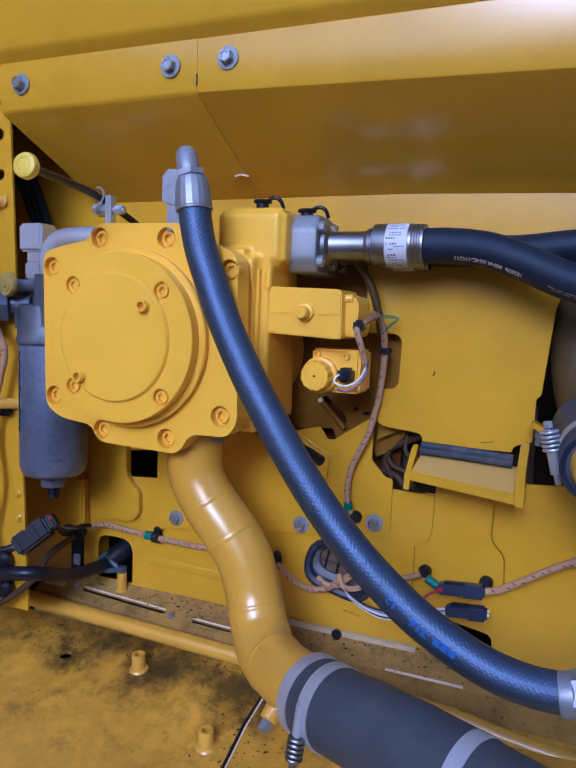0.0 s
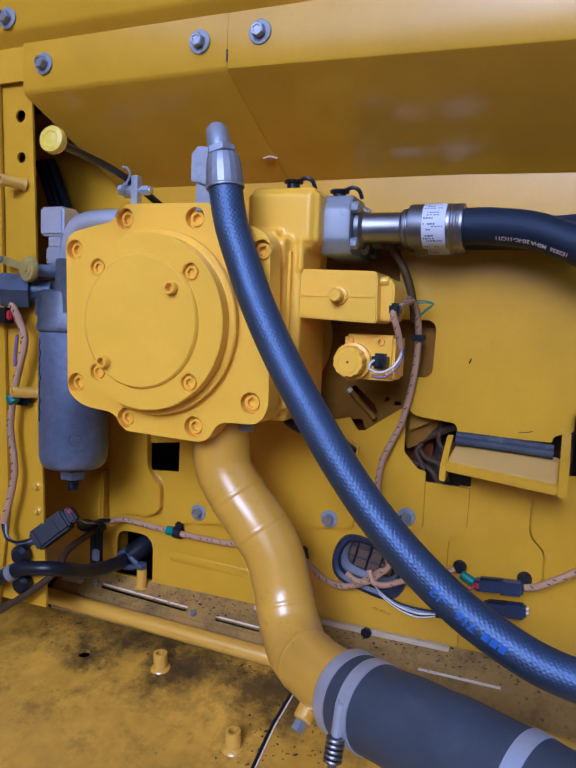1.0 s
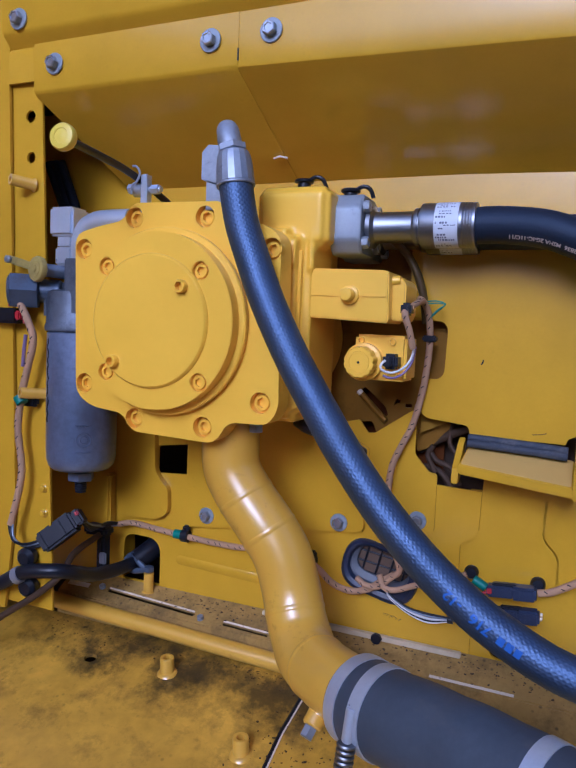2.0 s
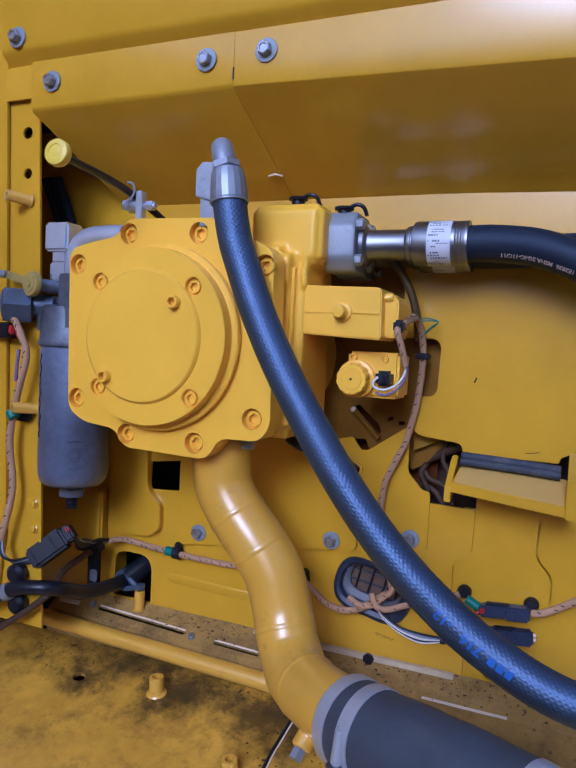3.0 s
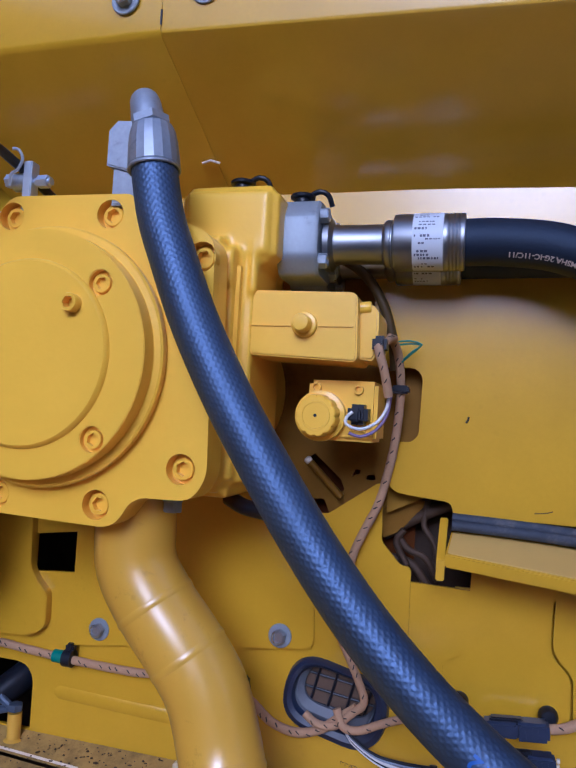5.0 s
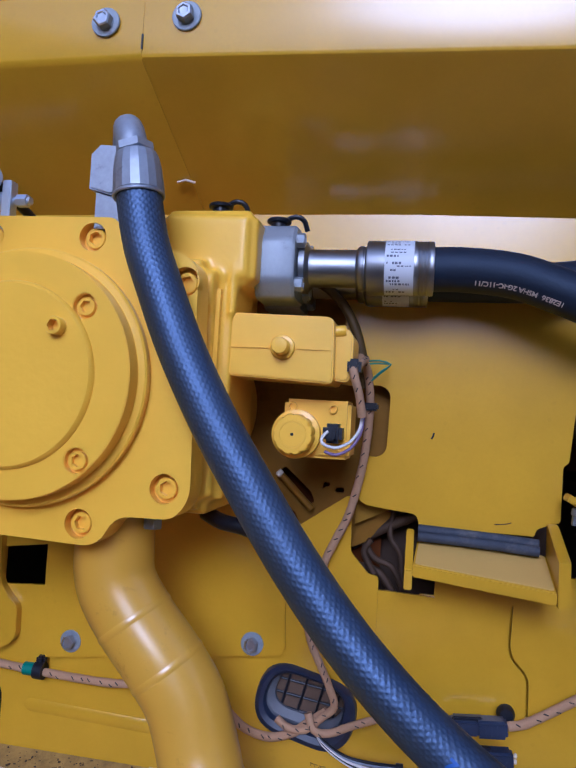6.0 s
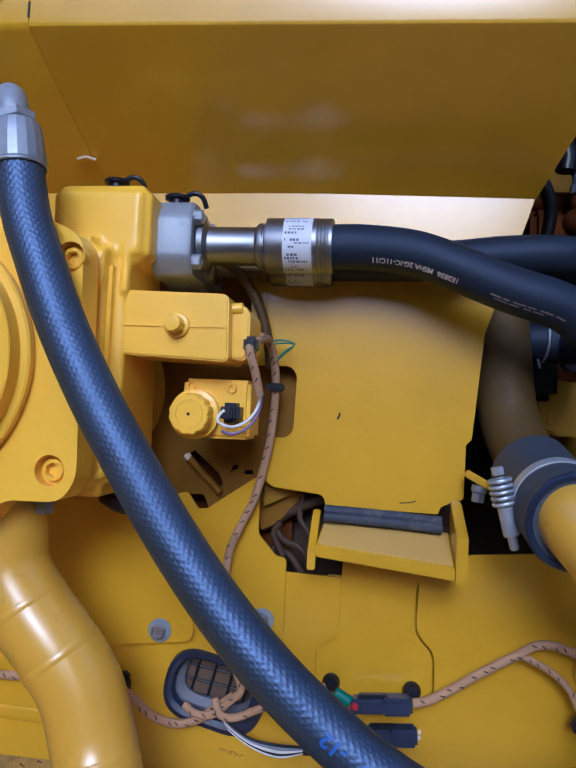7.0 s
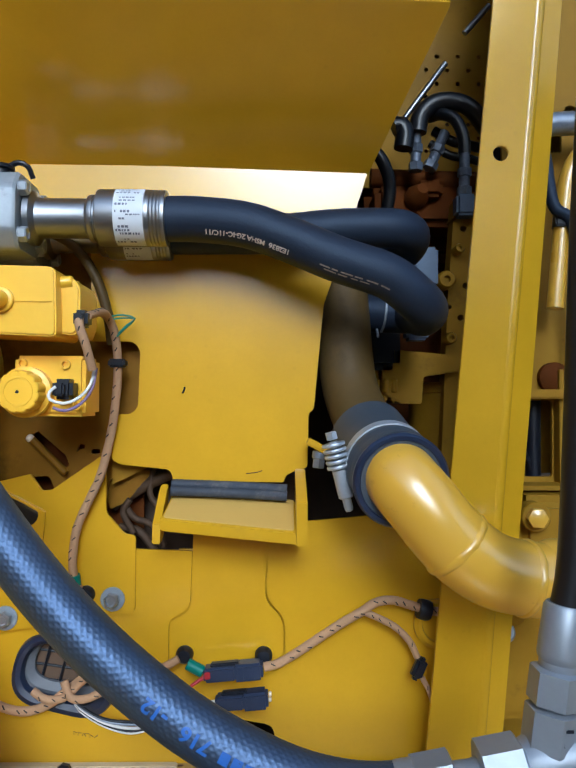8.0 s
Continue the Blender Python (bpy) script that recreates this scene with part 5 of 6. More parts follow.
for k, (m, pts) in enumerate(((wire_green, [(-0.121, 0.915, 1.550), (-0.108, 0.912, 1.551), (-0.094, 0.910, 1.547), (-0.104, 0.914, 1.540), (-0.114, 0.918, 1.531)]), (wire_green, [(-0.121, 0.917, 1.547), (-0.106, 0.914, 1.548), (-0.095, 0.912, 1.546), (-0.106, 0.916, 1.537), (-0.116, 0.920, 1.528)]))):
    cord("wire", pts, 0.0010, m, "", parent=L5)
# dark hose arching behind the outlet
cord("drain_hose", [(-0.205, 0.915, 1.640), (-0.178, 0.915, 1.637), (-0.156, 0.915, 1.619), (-0.141, 0.917, 1.596), (-0.132, 0.920, 1.572), (-0.126, 0.924, 1.545), (-0.124, 0.930, 1.52)], 0.0058, dark_brown_pipe, "dark brown hose arching behind the outlet", "", "hose")

# ---- looms and connectors on the right-hand plate ----
L7 = loom_run("wire_loom", [(0.050, 0.934, 1.158), (0.066, 0.934, 1.162), (0.090, 0.934, 1.176), (0.115, 0.933, 1.193), (0.138, 0.932, 1.208), (0.160, 0.931, 1.221), (0.176, 0.931, 1.231), (0.195, 0.932, 1.233), (0.215, 0.934, 1.227), (0.235, 0.938, 1.220), (0.262, 0.945, 1.215)], 0.0068, "brown woven wire loom branching on the back plate")
loom_run("wire_loom", [(0.160, 0.931, 1.221), (0.180, 0.930, 1.213), (0.198, 0.930, 1.203), (0.213, 0.930, 1.188), (0.222, 0.930, 1.170)], 0.0052, "", parent=L7)
bm = B()
lathe(bm, [(0.0105, -0.007), (0.0115, -0.004), (0.0115, 0.004), (0.0105, 0.007)], (0.231, 0.937, 1.221), (1, 0.1, -0.25), 22)
part("clip", bm, black, L7)
bm = B()
box(bm, (0.2155, 0.920, 1.146), (0.2285, 0.934, 1.172), 0.004, m=Matrix.Translation((0.222, 0.927, 1.157)) @ Matrix.Rotation(radians(24), 4, "Y") @ Matrix.Translation((-0.222, -0.927, -1.157)))
part("connector_boot", bm, black, L7)
loom_run("wire_loom", [(0.226, 0.925, 1.150), (0.236, 0.925, 1.130), (0.240, 0.928, 1.105)], 0.004, "", parent=L7)
def inline_plug(at, ln, label, extra):
    c = thing("connector", at, label, "connector", "connectors")
    x, y, z = at
    m = Matrix.Translation(at) @ Matrix.Rotation(radians(-5), 4, "Y")
    bm = B()
    box(bm, (0, -0.009, -0.008), (ln * 0.55, 0.009, 0.008), 0.0025, m=m)
    box(bm, (ln * 0.5, -0.0105, -0.0095), (ln, 0.0105, 0.0095), 0.003, m=m)
    for k in range(4):
        box(bm, (ln * 0.55 + k * 0.006, -0.0118, -0.007), (ln * 0.55 + k * 0.006 + 0.003, -0.010, 0.007), 0.0008, m=m)
    part("housing", bm, plug_navy, c)
    bm = B()
    box(bm, (ln * 0.12, -0.005, 0.006), (ln * 0.62, 0.005, 0.0115), 0.0015, m=m)
    part("latch", bm, black, c)
    if extra:
        bm = B()
        box(bm, (ln * 0.02, -0.0100, -0.003), (ln * 0.12, -0.0085, 0.005), 0.001, m=m)
        part("lock", bm, wire_red, c, "red lock")
    return c
inline_plug((-0.017, 0.930, 1.152), 0.066, "black in-line connector clipped to the plate", True)
inline_plug((-0.003, 0.922, 1.124), 0.058, "black open connector hanging below its neighbour", False)
for x, z in ((-0.041, 1.167), (0.049, 1.166)):
    bm = B()
    lathe(bm, [(0.0, 0), (0.010, 0), (0.010, 0.005), (0.007, 0.010), (0, 0.011)], (x, 0.9495, z), (0, -1, 0), 22)
    part("push_clip", bm, black, L7)
bm = B()
rod(bm, (-0.036, 0.931, 1.163), (-0.018, 0.930, 1.154), 0.0065, 16, 0.001)
part("tape", bm, teal_tape, L4, "teal tape")
cord("wire", [(-0.016, 0.926, 1.150), (-0.030, 0.922, 1.142), (-0.040, 0.92, 1.132)], 0.002, wire_red, "", parent=L4)
for dz, m in ((0.003, wire_white), (-0.001, alloy), (-0.004, wire_white)):
    cord("wire", [(-0.001, 0.922, 1.123 + dz), (-0.018, 0.918, 1.120 + dz), (-0.035, 0.915, 1.112 + dz)], 0.0018, m, "", parent=L4)

# ---- oval grommet with a wire grille behind ----
grom = thing("grommet", (-0.18, 0.945, 1.10), "navy oval rubber grommet with a grey lip in the back plate", "grommet")
def oval_at(f, g, y, dx=0.0, dz=0.0):
    return [Vector((-0.177 + (x + 0.177) * f + dx, y, 1.147 + (z - 1.147) * g + dz)) for x, z in oval]
def oval_skin(bm, rings):
    vs = [[bm.verts.new(p) for p in o] for o in rings]
    for a, b in zip(vs, vs[1:]):
        for i in range(len(a)):
            bm.faces.new((a[i], a[(i + 1) % len(a)], b[(i + 1) % len(a)], b[i]))
bm = B()
oval_skin(bm, [oval_at(0.94, 0.86, BACK + 0.004), oval_at(0.94, 0.86, BACK - 0.004), oval_at(0.98, 0.92, BACK - 0.0085), oval_at(1.10, 1.06, BACK - 0.0105, 0.001, -0.002), oval_at(1.20, 1.19, BACK - 0.0075, 0.001, -0.004), oval_at(1.235, 1.235, BACK - 0.0005, 0.001, -0.004)])
part("rim", bm, navy_rubber, grom)
bm = B()
oval_skin(bm, [oval_at(0.96, 0.88, BACK + 0.0015), oval_at(0.92, 0.80, BACK + 0.0005, 0.001, 0.002), oval_at(0.85, 0.70, BACK + 0.005, 0.005, 0.007), oval_at(0.84, 0.69, BACK + 0.0085, 0.005, 0.007)])
part("lip", bm, grey_lip, grom, "grey rubber lip")
bm = B()
for k in range(6):
    a = Vector((-0.212 + k * 0.0215, 0.9605, 1.20)); rod(bm, a, a + Vector((-0.026, 0, -0.10)), 0.0016, 8)
for k in range(5):
    a = Vector((-0.26, 0.9615, 1.192 - k * 0.0165)); rod(bm, a, a + Vector((0.14, 0, -0.020)), 0.0016, 8)
part("grille", bm, black, grom)
bm = B()
box(bm, (-0.28, 0.964, 1.06), (-0.09, 0.968, 1.23))
single("wall_liner", bm, liner_dust, "brown dusty liner sheet behind the grille", "wall", kind="structure")

# ---- shelf bracket under the panel ----
shelf = thing("shelf_bracket", (0.01, 0.90, 1.31), "yellow welded shelf bracket with two end plates", "bracket")
bm = B()
def shelf_z(x, y):
    return 1.3465 - 0.036 * (x - 0.014) - 0.325 * (0.9395 - y)
tp = [(x, y, shelf_z(x, y)) for x, y in ((-0.056, 0.9395), (0.084, 0.9395), (0.083, 0.867), (-0.060, 0.885))]
a = [bm.verts.new(p) for p in tp]
b = [bm.verts.new((p[0], p[1], p[2] - 0.013)) for p in tp]
for i in range(4):
    j = (i + 1) % 4
    bm.faces.new((a[i], a[j], b[j], b[i]))
bm.faces.new(a); bm.faces.new(b)
bmesh.ops.bevel(bm, geom=list(bm.edges), offset=0.0012, segments=2, affect="EDGES")
shelf_plate = part("shelf", bm, paint, shelf)
bm = B()
a = [bm.verts.new((x, y, shelf_z(x, y) + 0.0006)) for x, y in rounded([(-0.054, 0.9390), (0.082, 0.9390), (0.0812, 0.871), (-0.0575, 0.888)], 0.004)]
b = [bm.verts.new((v.co.x, v.co.y, v.co.z - 0.0012)) for v in a]
for i in range(len(a)):
    j = (i + 1) % len(a)
    bm.faces.new((a[i], a[j], b[j], b[i]))
bm.faces.new(a); bm.faces.new(b)
part("dust_film", bm, dusty_paint, shelf_plate, "pale dust film on the shelf")
def ear(x, w, pts):
    bm = B()
    a, b = ([bm.verts.new((x + dx, *p)) for p in pts] for dx in (0, w))
    for i in range(len(a)):
        j = (i + 1) % len(a)
        bm.faces.new((a[i], a[j], b[j], b[i]))
    bm.faces.new(a); bm.faces.new(b)
    bmesh.ops.recalc_face_normals(bm, faces=bm.faces)
    bmesh.ops.bevel(bm, geom=list(bm.edges), offset=0.001, segments=2, affect="EDGES")
    part("end_plate", bm, paint, shelf)
ear(0.0835, 0.0115, [(0.9395, 1.380), (0.93, 1.378), (0.865, 1.352), (0.864, 1.306), (0.878, 1.306), (0.9395, 1.325)])
ear(-0.0685, 0.0085, [(0.9395, 1.362), (0.925, 1.355), (0.886, 1.326), (0.884, 1.305), (0.897, 1.305), (0.9395, 1.325)])
strip_rubber = thing("rubber_seal", (0.01, 0.93, 1.345), "ribbed dark grey rubber seal strip lying on the shelf", "seal")
for y, z, r in ((0.934, 1.3595, 0.0058), (0.929, 1.3525, 0.0058)):
    bm = B()
    sweep(bm, [(-0.0555, y, z + 0.003), (-0.02, y, z + 0.002), (0.03, y - 0.0005, z), (0.0745, y - 0.002, z - 0.0025)], r, 14)
    part("rib", bm, seal_rubber, strip_rubber)
for x, y in ((-0.018, 0.905), (0.050, 0.900)):
    bm = B()
    rod(bm, (x - 0.006, y, 1.3305), (x + 0.006, y + 0.001, 1.3295), 0.0011, 8)
    part("tack_weld", bm, slit_white, shelf)

# ---- elbow pipe beside the pillar ----
intake = thing("elbow_pipe", (0.25, 0.80, 1.26), "yellow painted mitred elbow pipe with weld seams", "pipe")
IP = [(0.178, 0.812, 1.388), (0.183, 0.795, 1.379), (0.198, 0.787, 1.361), (0.213, 0.784, 1.342), (0.233, 0.784, 1.321), (0.262, 0.788, 1.302), (0.300, 0.795, 1.292), (0.345, 0.80, 1.287)]
bm = B()
ip = spline(IP, 0.006)
sweep(bm, ip, 0.0345, 44)
part("tube", bm, pipe_paint, intake)
def bead(parent, p, d, r, mat, w=0.0035):
    bm = B()
    lathe(bm, [(r - 0.001, -w * 1.3), (r + 0.0010, -w * 0.7), (r + 0.0016, 0), (r + 0.0010, w * 0.7), (r - 0.001, w * 1.3)], p, d, 60)
    for v in bm.verts:
        a = math.atan2(v.co.z - p[2], v.co.x - p[0] + (v.co.y - p[1]) * 0.7)
        v.co += Vector(d).normalized() * (0.0005 * math.sin(a * 7 + 1) + 0.0002 * math.sin(a * 17)) + (v.co - Vector(p)).normalized() * 0.0002 * math.sin(a * 23 + 2)
    part("weld_bead", bm, mat, parent)
for p in ((0.229, 0.784, 1.325), (0.290, 0.793, 1.2945)):
    i = min(range(1, len(ip) - 1), key=lambda k: (ip[k] - Vector(p)).length)
    bead(intake, ip[i], ip[i + 1] - ip[i - 1], 0.0345, pipe_paint)
bm = B()
lathe(bm, [(0.0345, 0), (0.038, 0.006), (0.039, 0.012), (0.039, 0.05)], (0.312, 0.797, 1.290), (1, 0.1, -0.03), 40)
part("collar", bm, pipe_paint, intake)
housing = thing("turbo_housing", (0.40, 1.0, 1.25), "yellow cast housing behind the elbow with a hexagon bolt", "housing")
bm = B()
box(bm, (0.350, 0.965, 1.18), (0.47, 1.04, 1.345), 0.014, 3)
lathe(bm, [(0.0175, 0), (0.0175, 0.020), (0.016, 0.022), (0, 0.022)], (0.367, 0.975, 1.322), (0, -1, 0.05), 28)
part("casting", bm, shaded_engine_paint, housing)
bm = B()
hexa(bm, (0.366, 0.954, 1.323), (0.364, 0.940, 1.3235), 0.0205)
part("bolt", bm, pipe_paint, housing)

sleeve = thing("rubber_sleeve", (0.15, 0.85, 1.38), "black rubber sleeve with a spring band clamp on the elbow", "hose")
sp = spline([(0.180, 0.799, 1.3815), (0.179, 0.82, 1.385), (0.176, 0.85, 1.392), (0.172, 0.885, 1.402), (0.165, 0.92, 1.418)], 0.004)
bm = B()
sweep(bm, sp, lambda s: 0.0405 + 0.0030 * min(1, s * 5) + 0.0028 * max(0, 1 - s * 9) + 0.0016 * (1 if 0.28 < s < 0.36 else 0), 44)
part("sleeve_wall", bm, matte_rubber, sleeve)
bm = B()
lathe(bm, [(0.0360, 0.004), (0.0400, -0.0015), (0.0440, -0.0015), (0.0462, 0.0015), (0.0462, 0.0045), (0.0445, 0.0065), (0.0425, 0.008)], sp[0], sp[1] - sp[0], 48)
part("lip", bm, navy_rubber, sleeve, "glossy rounded rubber lip")
i = int(len(sp) * 0.42)
d = (sp[i + 1] - sp[i - 1]).normalized()
bm = B()
lathe(bm, [(0.0430, -0.006), (0.0450, -0.0055), (0.0452, 0.0055), (0.0430, 0.006)], sp[i], d, 52)
band = part("clamp_band", bm, band_steel, sleeve)
a, tdir = Vector((0.119, 0.846, 1.416)), Vector((0.24, 0.02, -0.97)).normalized()
bm = B()
hexa(bm, a - tdir * 0.010, a - tdir * 0.002, 0.0105)
for k in range(5):
    lathe(bm, [(0.006, 0), (0.0115, 0.0006), (0.0122, 0.0022), (0.0115, 0.0040), (0.006, 0.0046)], a + tdir * (0.001 + k * 0.0056), tdir, 26)
lathe(bm, [(0.0045, 0), (0.0045, 0.070), (0.003, 0.072)], a, tdir, 14)
rod(bm, a + tdir * 0.028, a + tdir * 0.058, 0.0078, 20, 0.001)
part("clamp_screw", bm, band_steel, sleeve)
lug = thing("lug", (0.108, 0.92, 1.40), "small yellow welded lug with a bolt", "bracket")
bm = B()
box(bm, (-0.014, -0.010, -0.004), (0.014, 0.016, 0.004), 0.001, m=Matrix.Translation((0.109, 0.905, 1.407)) @ Matrix.Rotation(radians(28), 4, "Y"))
part("plate", bm, paint, lug)
bm = B()
rod(bm, (0.110, 0.905, 1.402), (0.109, 0.905, 1.394), 0.008, 18, 0.001)
hexa(bm, (0.109, 0.905, 1.394), (0.108, 0.905, 1.384), 0.012)
part("bolt", bm, zinc, lug)
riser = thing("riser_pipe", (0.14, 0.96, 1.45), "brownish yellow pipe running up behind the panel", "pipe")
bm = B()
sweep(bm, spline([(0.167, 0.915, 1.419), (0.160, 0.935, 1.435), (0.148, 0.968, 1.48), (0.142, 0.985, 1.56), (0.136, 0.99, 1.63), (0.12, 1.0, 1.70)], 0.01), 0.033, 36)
part("tube", bm, dark_brown_pipe, riser)

# ---- engine side seen past the panel ----
bm = B()
box(bm, (0.18, 1.30, 1.40), (0.75, 1.60, 1.92), 0.02)
box(bm, (0.20, 1.22, 1.68), (0.42, 1.32, 1.80), 0.015)
block = thing("engine_block", (0.4, 1.4, 1.40), "rust-brown engine block deep in the bay", "engine")
part("casting", bm, rust, block)
bm = B()
box(bm, (0.205, 1.14, 1.715), (0.36, 1.22, 1.775), 0.01)
lathe(bm, [(0.016, 0), (0.017, 0.012), (0.013, 0.020), (0.008, 0.030), (0, 0.030)], (0.262, 1.14, 1.752), (0.2, -1, 0.3), 18)
box(bm, (0.262, 1.118, 1.752), (0.300, 1.15, 1.776), 0.006)
rod(bm, (0.20, 1.16, 1.79), (0.40, 1.16, 1.785), 0.014, 18)
part("rail", bm, rust, block)
bm = B()
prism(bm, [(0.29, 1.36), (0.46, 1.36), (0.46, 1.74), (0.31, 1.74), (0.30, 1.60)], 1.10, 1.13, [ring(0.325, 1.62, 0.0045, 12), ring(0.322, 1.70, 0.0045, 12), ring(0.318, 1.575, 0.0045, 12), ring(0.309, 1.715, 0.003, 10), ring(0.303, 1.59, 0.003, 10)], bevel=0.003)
part("side_plate", bm, shaded_engine_paint, block)
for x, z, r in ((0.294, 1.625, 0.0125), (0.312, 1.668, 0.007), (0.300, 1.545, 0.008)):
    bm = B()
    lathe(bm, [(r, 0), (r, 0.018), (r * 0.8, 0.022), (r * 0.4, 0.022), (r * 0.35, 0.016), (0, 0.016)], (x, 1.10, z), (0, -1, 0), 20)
    part("boss", bm, shaded_engine_paint, block)
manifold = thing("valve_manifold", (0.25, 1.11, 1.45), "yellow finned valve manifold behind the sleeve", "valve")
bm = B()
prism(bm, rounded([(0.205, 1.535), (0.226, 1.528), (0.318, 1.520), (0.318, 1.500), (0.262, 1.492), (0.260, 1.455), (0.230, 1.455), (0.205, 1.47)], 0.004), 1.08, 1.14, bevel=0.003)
part("body", bm, shaded_engine_paint, manifold)
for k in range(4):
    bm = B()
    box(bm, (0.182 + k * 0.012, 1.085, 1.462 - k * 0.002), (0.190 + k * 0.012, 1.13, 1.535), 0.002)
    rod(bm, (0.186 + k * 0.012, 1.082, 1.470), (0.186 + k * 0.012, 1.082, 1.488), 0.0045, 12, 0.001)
    part("fin", bm, shaded_engine_paint, manifold)
bm = B()
lathe(bm, [(0.055, 0), (0.055, 0.16), (0.058, 0.162), (0.058, 0.172), (0.052, 0.176), (0, 0.176)], (0.315, 1.17, 1.31), (0, 0, 1), 40)
canister = single("canister", bm, shaded_engine_paint, "yellow cylindrical canister beside the manifold", "canister")
# fittings and thin hoses above
def fitting(at, d, label):
    f = thing("hose_fitting", at, label, "fitting", "engine fittings")
    o, d = Vector(at), Vector(d).normalized()
    bm = B()
    hexa(bm, o, o + d * 0.012, 0.018)
    rod(bm, o + d * 0.012, o + d * 0.026, 0.0075, 18, 0.001)
    hexa(bm, o + d * 0.026, o + d * 0.038, 0.017)
    rod(bm, o + d * 0.038, o + d * 0.062, 0.0072, 18, 0.001)
    part("stem", bm, dirty_alloy, f)
    return f
fitting((0.319, 1.085, 1.742), (0.02, 0, 1), "zinc-plated elbow fitting on a thin hose")
bm = B()
box(bm, (0.306, 1.072, 1.712), (0.334, 1.098, 1.742), 0.004)
rod(bm, (0.330, 1.085, 1.722), (0.348, 1.085, 1.720), 0.010, 18, 0.001)
single("elbow_block", bm, blue_grey, "zinc-plated elbow block on the engine side", "fitting")
fitting((0.256, 1.105, 1.782), (0.02, 0.0, 1), "zinc-plated fitting of a black hose")
fitting((0.275, 1.105, 1.785), (0.35, 0.1, 0.8), "small zinc-plated fitting beside its neighbour")
for name, pts, r, lab in (("engine_hose", [(0.258, 1.10, 1.835), (0.262, 1.10, 1.858), (0.280, 1.10, 1.876), (0.306, 1.10, 1.880), (0.335, 1.10, 1.868), (0.37, 1.12, 1.835), (0.40, 1.14, 1.79)], 0.0125, "thick black engine hose arching over the fittings"),
                          ("engine_hose", [(0.320, 1.085, 1.800), (0.318, 1.085, 1.825), (0.308, 1.09, 1.850), (0.292, 1.10, 1.862), (0.28, 1.12, 1.866)], 0.0085, "thin black engine hose above its elbow"),
                          ("engine_hose", [(0.288, 1.13, 1.850), (0.31, 1.12, 1.832), (0.34, 1.12, 1.825), (0.38, 1.13, 1.82)], 0.007, "thin black engine hose behind the fittings"),
                          ("engine_hose", [(0.285, 1.14, 1.835), (0.31, 1.13, 1.815), (0.34, 1.13, 1.81), (0.38, 1.14, 1.80)], 0.006, "thin black engine hose low behind the fittings"),
                          ("engine_hose", [(0.222, 1.09, 1.838), (0.233, 1.09, 1.840), (0.238, 1.09, 1.828), (0.236, 1.09, 1.808)], 0.0135, "short black hose stub at the cover's end"),
                          ("engine_hose", [(0.185, 1.06, 1.80), (0.203, 1.06, 1.778), (0.214, 1.07, 1.745), (0.206, 1.08, 1.70), (0.19, 1.09, 1.67)], 0.0085, "dark hose behind the panel's edge")):
    cord(name, pts, r, gloss_black, lab, "engine hoses", "hose")
low_hose = thing("engine_hose", (0.24, 1.02, 1.56), "thick black hose with a pale wire clip", "hose", "engine hoses")
bm = B()
sweep(bm, spline([(0.245, 0.99, 1.566), (0.222, 0.995, 1.567), (0.195, 1.0, 1.568), (0.15, 1.01, 1.568)], 0.008), 0.0255, 28)
part("hose_wall", bm, rubber, low_hose)
bm = B()
sweep(bm, [Vector((0.190 + 0.004 * math.sin(t * 0.35), 1.0 - 0.0275 * math.cos(t * 0.35 - 1.2), 1.568 + 0.0275 * math.sin(t * 0.35 - 1.2))) for t in range(13)] + [Vector((0.184, 0.975, 1.535))], 0.0016, 8)
part("wire_clip", bm, zinc, low_hose)
bm = B()
box(bm, (0.245, 1.06, 1.612), (0.278, 1.09, 1.665), 0.004)
single("grey_block", bm, blue_grey, "blue-grey plated block behind the hoses", "block")
bm = B()
box(bm, (0.235, 1.06, 1.540), (0.265, 1.09, 1.562), 0.004)
single("grey_block", bm, blue_grey, "small blue-grey plated block below the hoses", "block")
bm = B()
box(bm, (0.16, 1.07, 1.50), (0.23, 1.10, 1.62), 0.01)
box(bm, (0.17, 1.10, 1.60), (0.26, 1.14, 1.70), 0.01)
single("dark_housing", bm, black, "black housing in the dark behind the panel", "housing")
# perforated roof sheet, and pale rods drawn for slits of daylight over the engine
roof = thing("ceiling_sheet", (0.35, 1.3, 2.0), "dull yellow perforated sheet over the engine", "ceiling", kind="structure")
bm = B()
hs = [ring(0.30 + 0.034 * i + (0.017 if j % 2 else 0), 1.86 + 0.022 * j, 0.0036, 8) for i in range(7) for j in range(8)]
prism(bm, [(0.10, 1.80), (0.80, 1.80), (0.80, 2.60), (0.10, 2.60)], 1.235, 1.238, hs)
part("sheet", bm, shaded_engine_paint, roof, smooth=False)
bm = B()
box(bm, (0.16, 1.27, 2.01), (0.60, 1.33, 2.05), 0.006)
part("beam", bm, inner_paint, roof)
for a, b in (((0.235, 1.15, 1.857), (0.310, 1.15, 1.960)), ((0.338, 1.15, 2.005), (0.375, 1.15, 2.048))):
    bm = B()
    rod(bm, a, b, 0.0042, 14)
    single("light_slit_rod", bm, steel, "bright thin steel rod drawn for a slit of daylight", "rod", "bright rods")
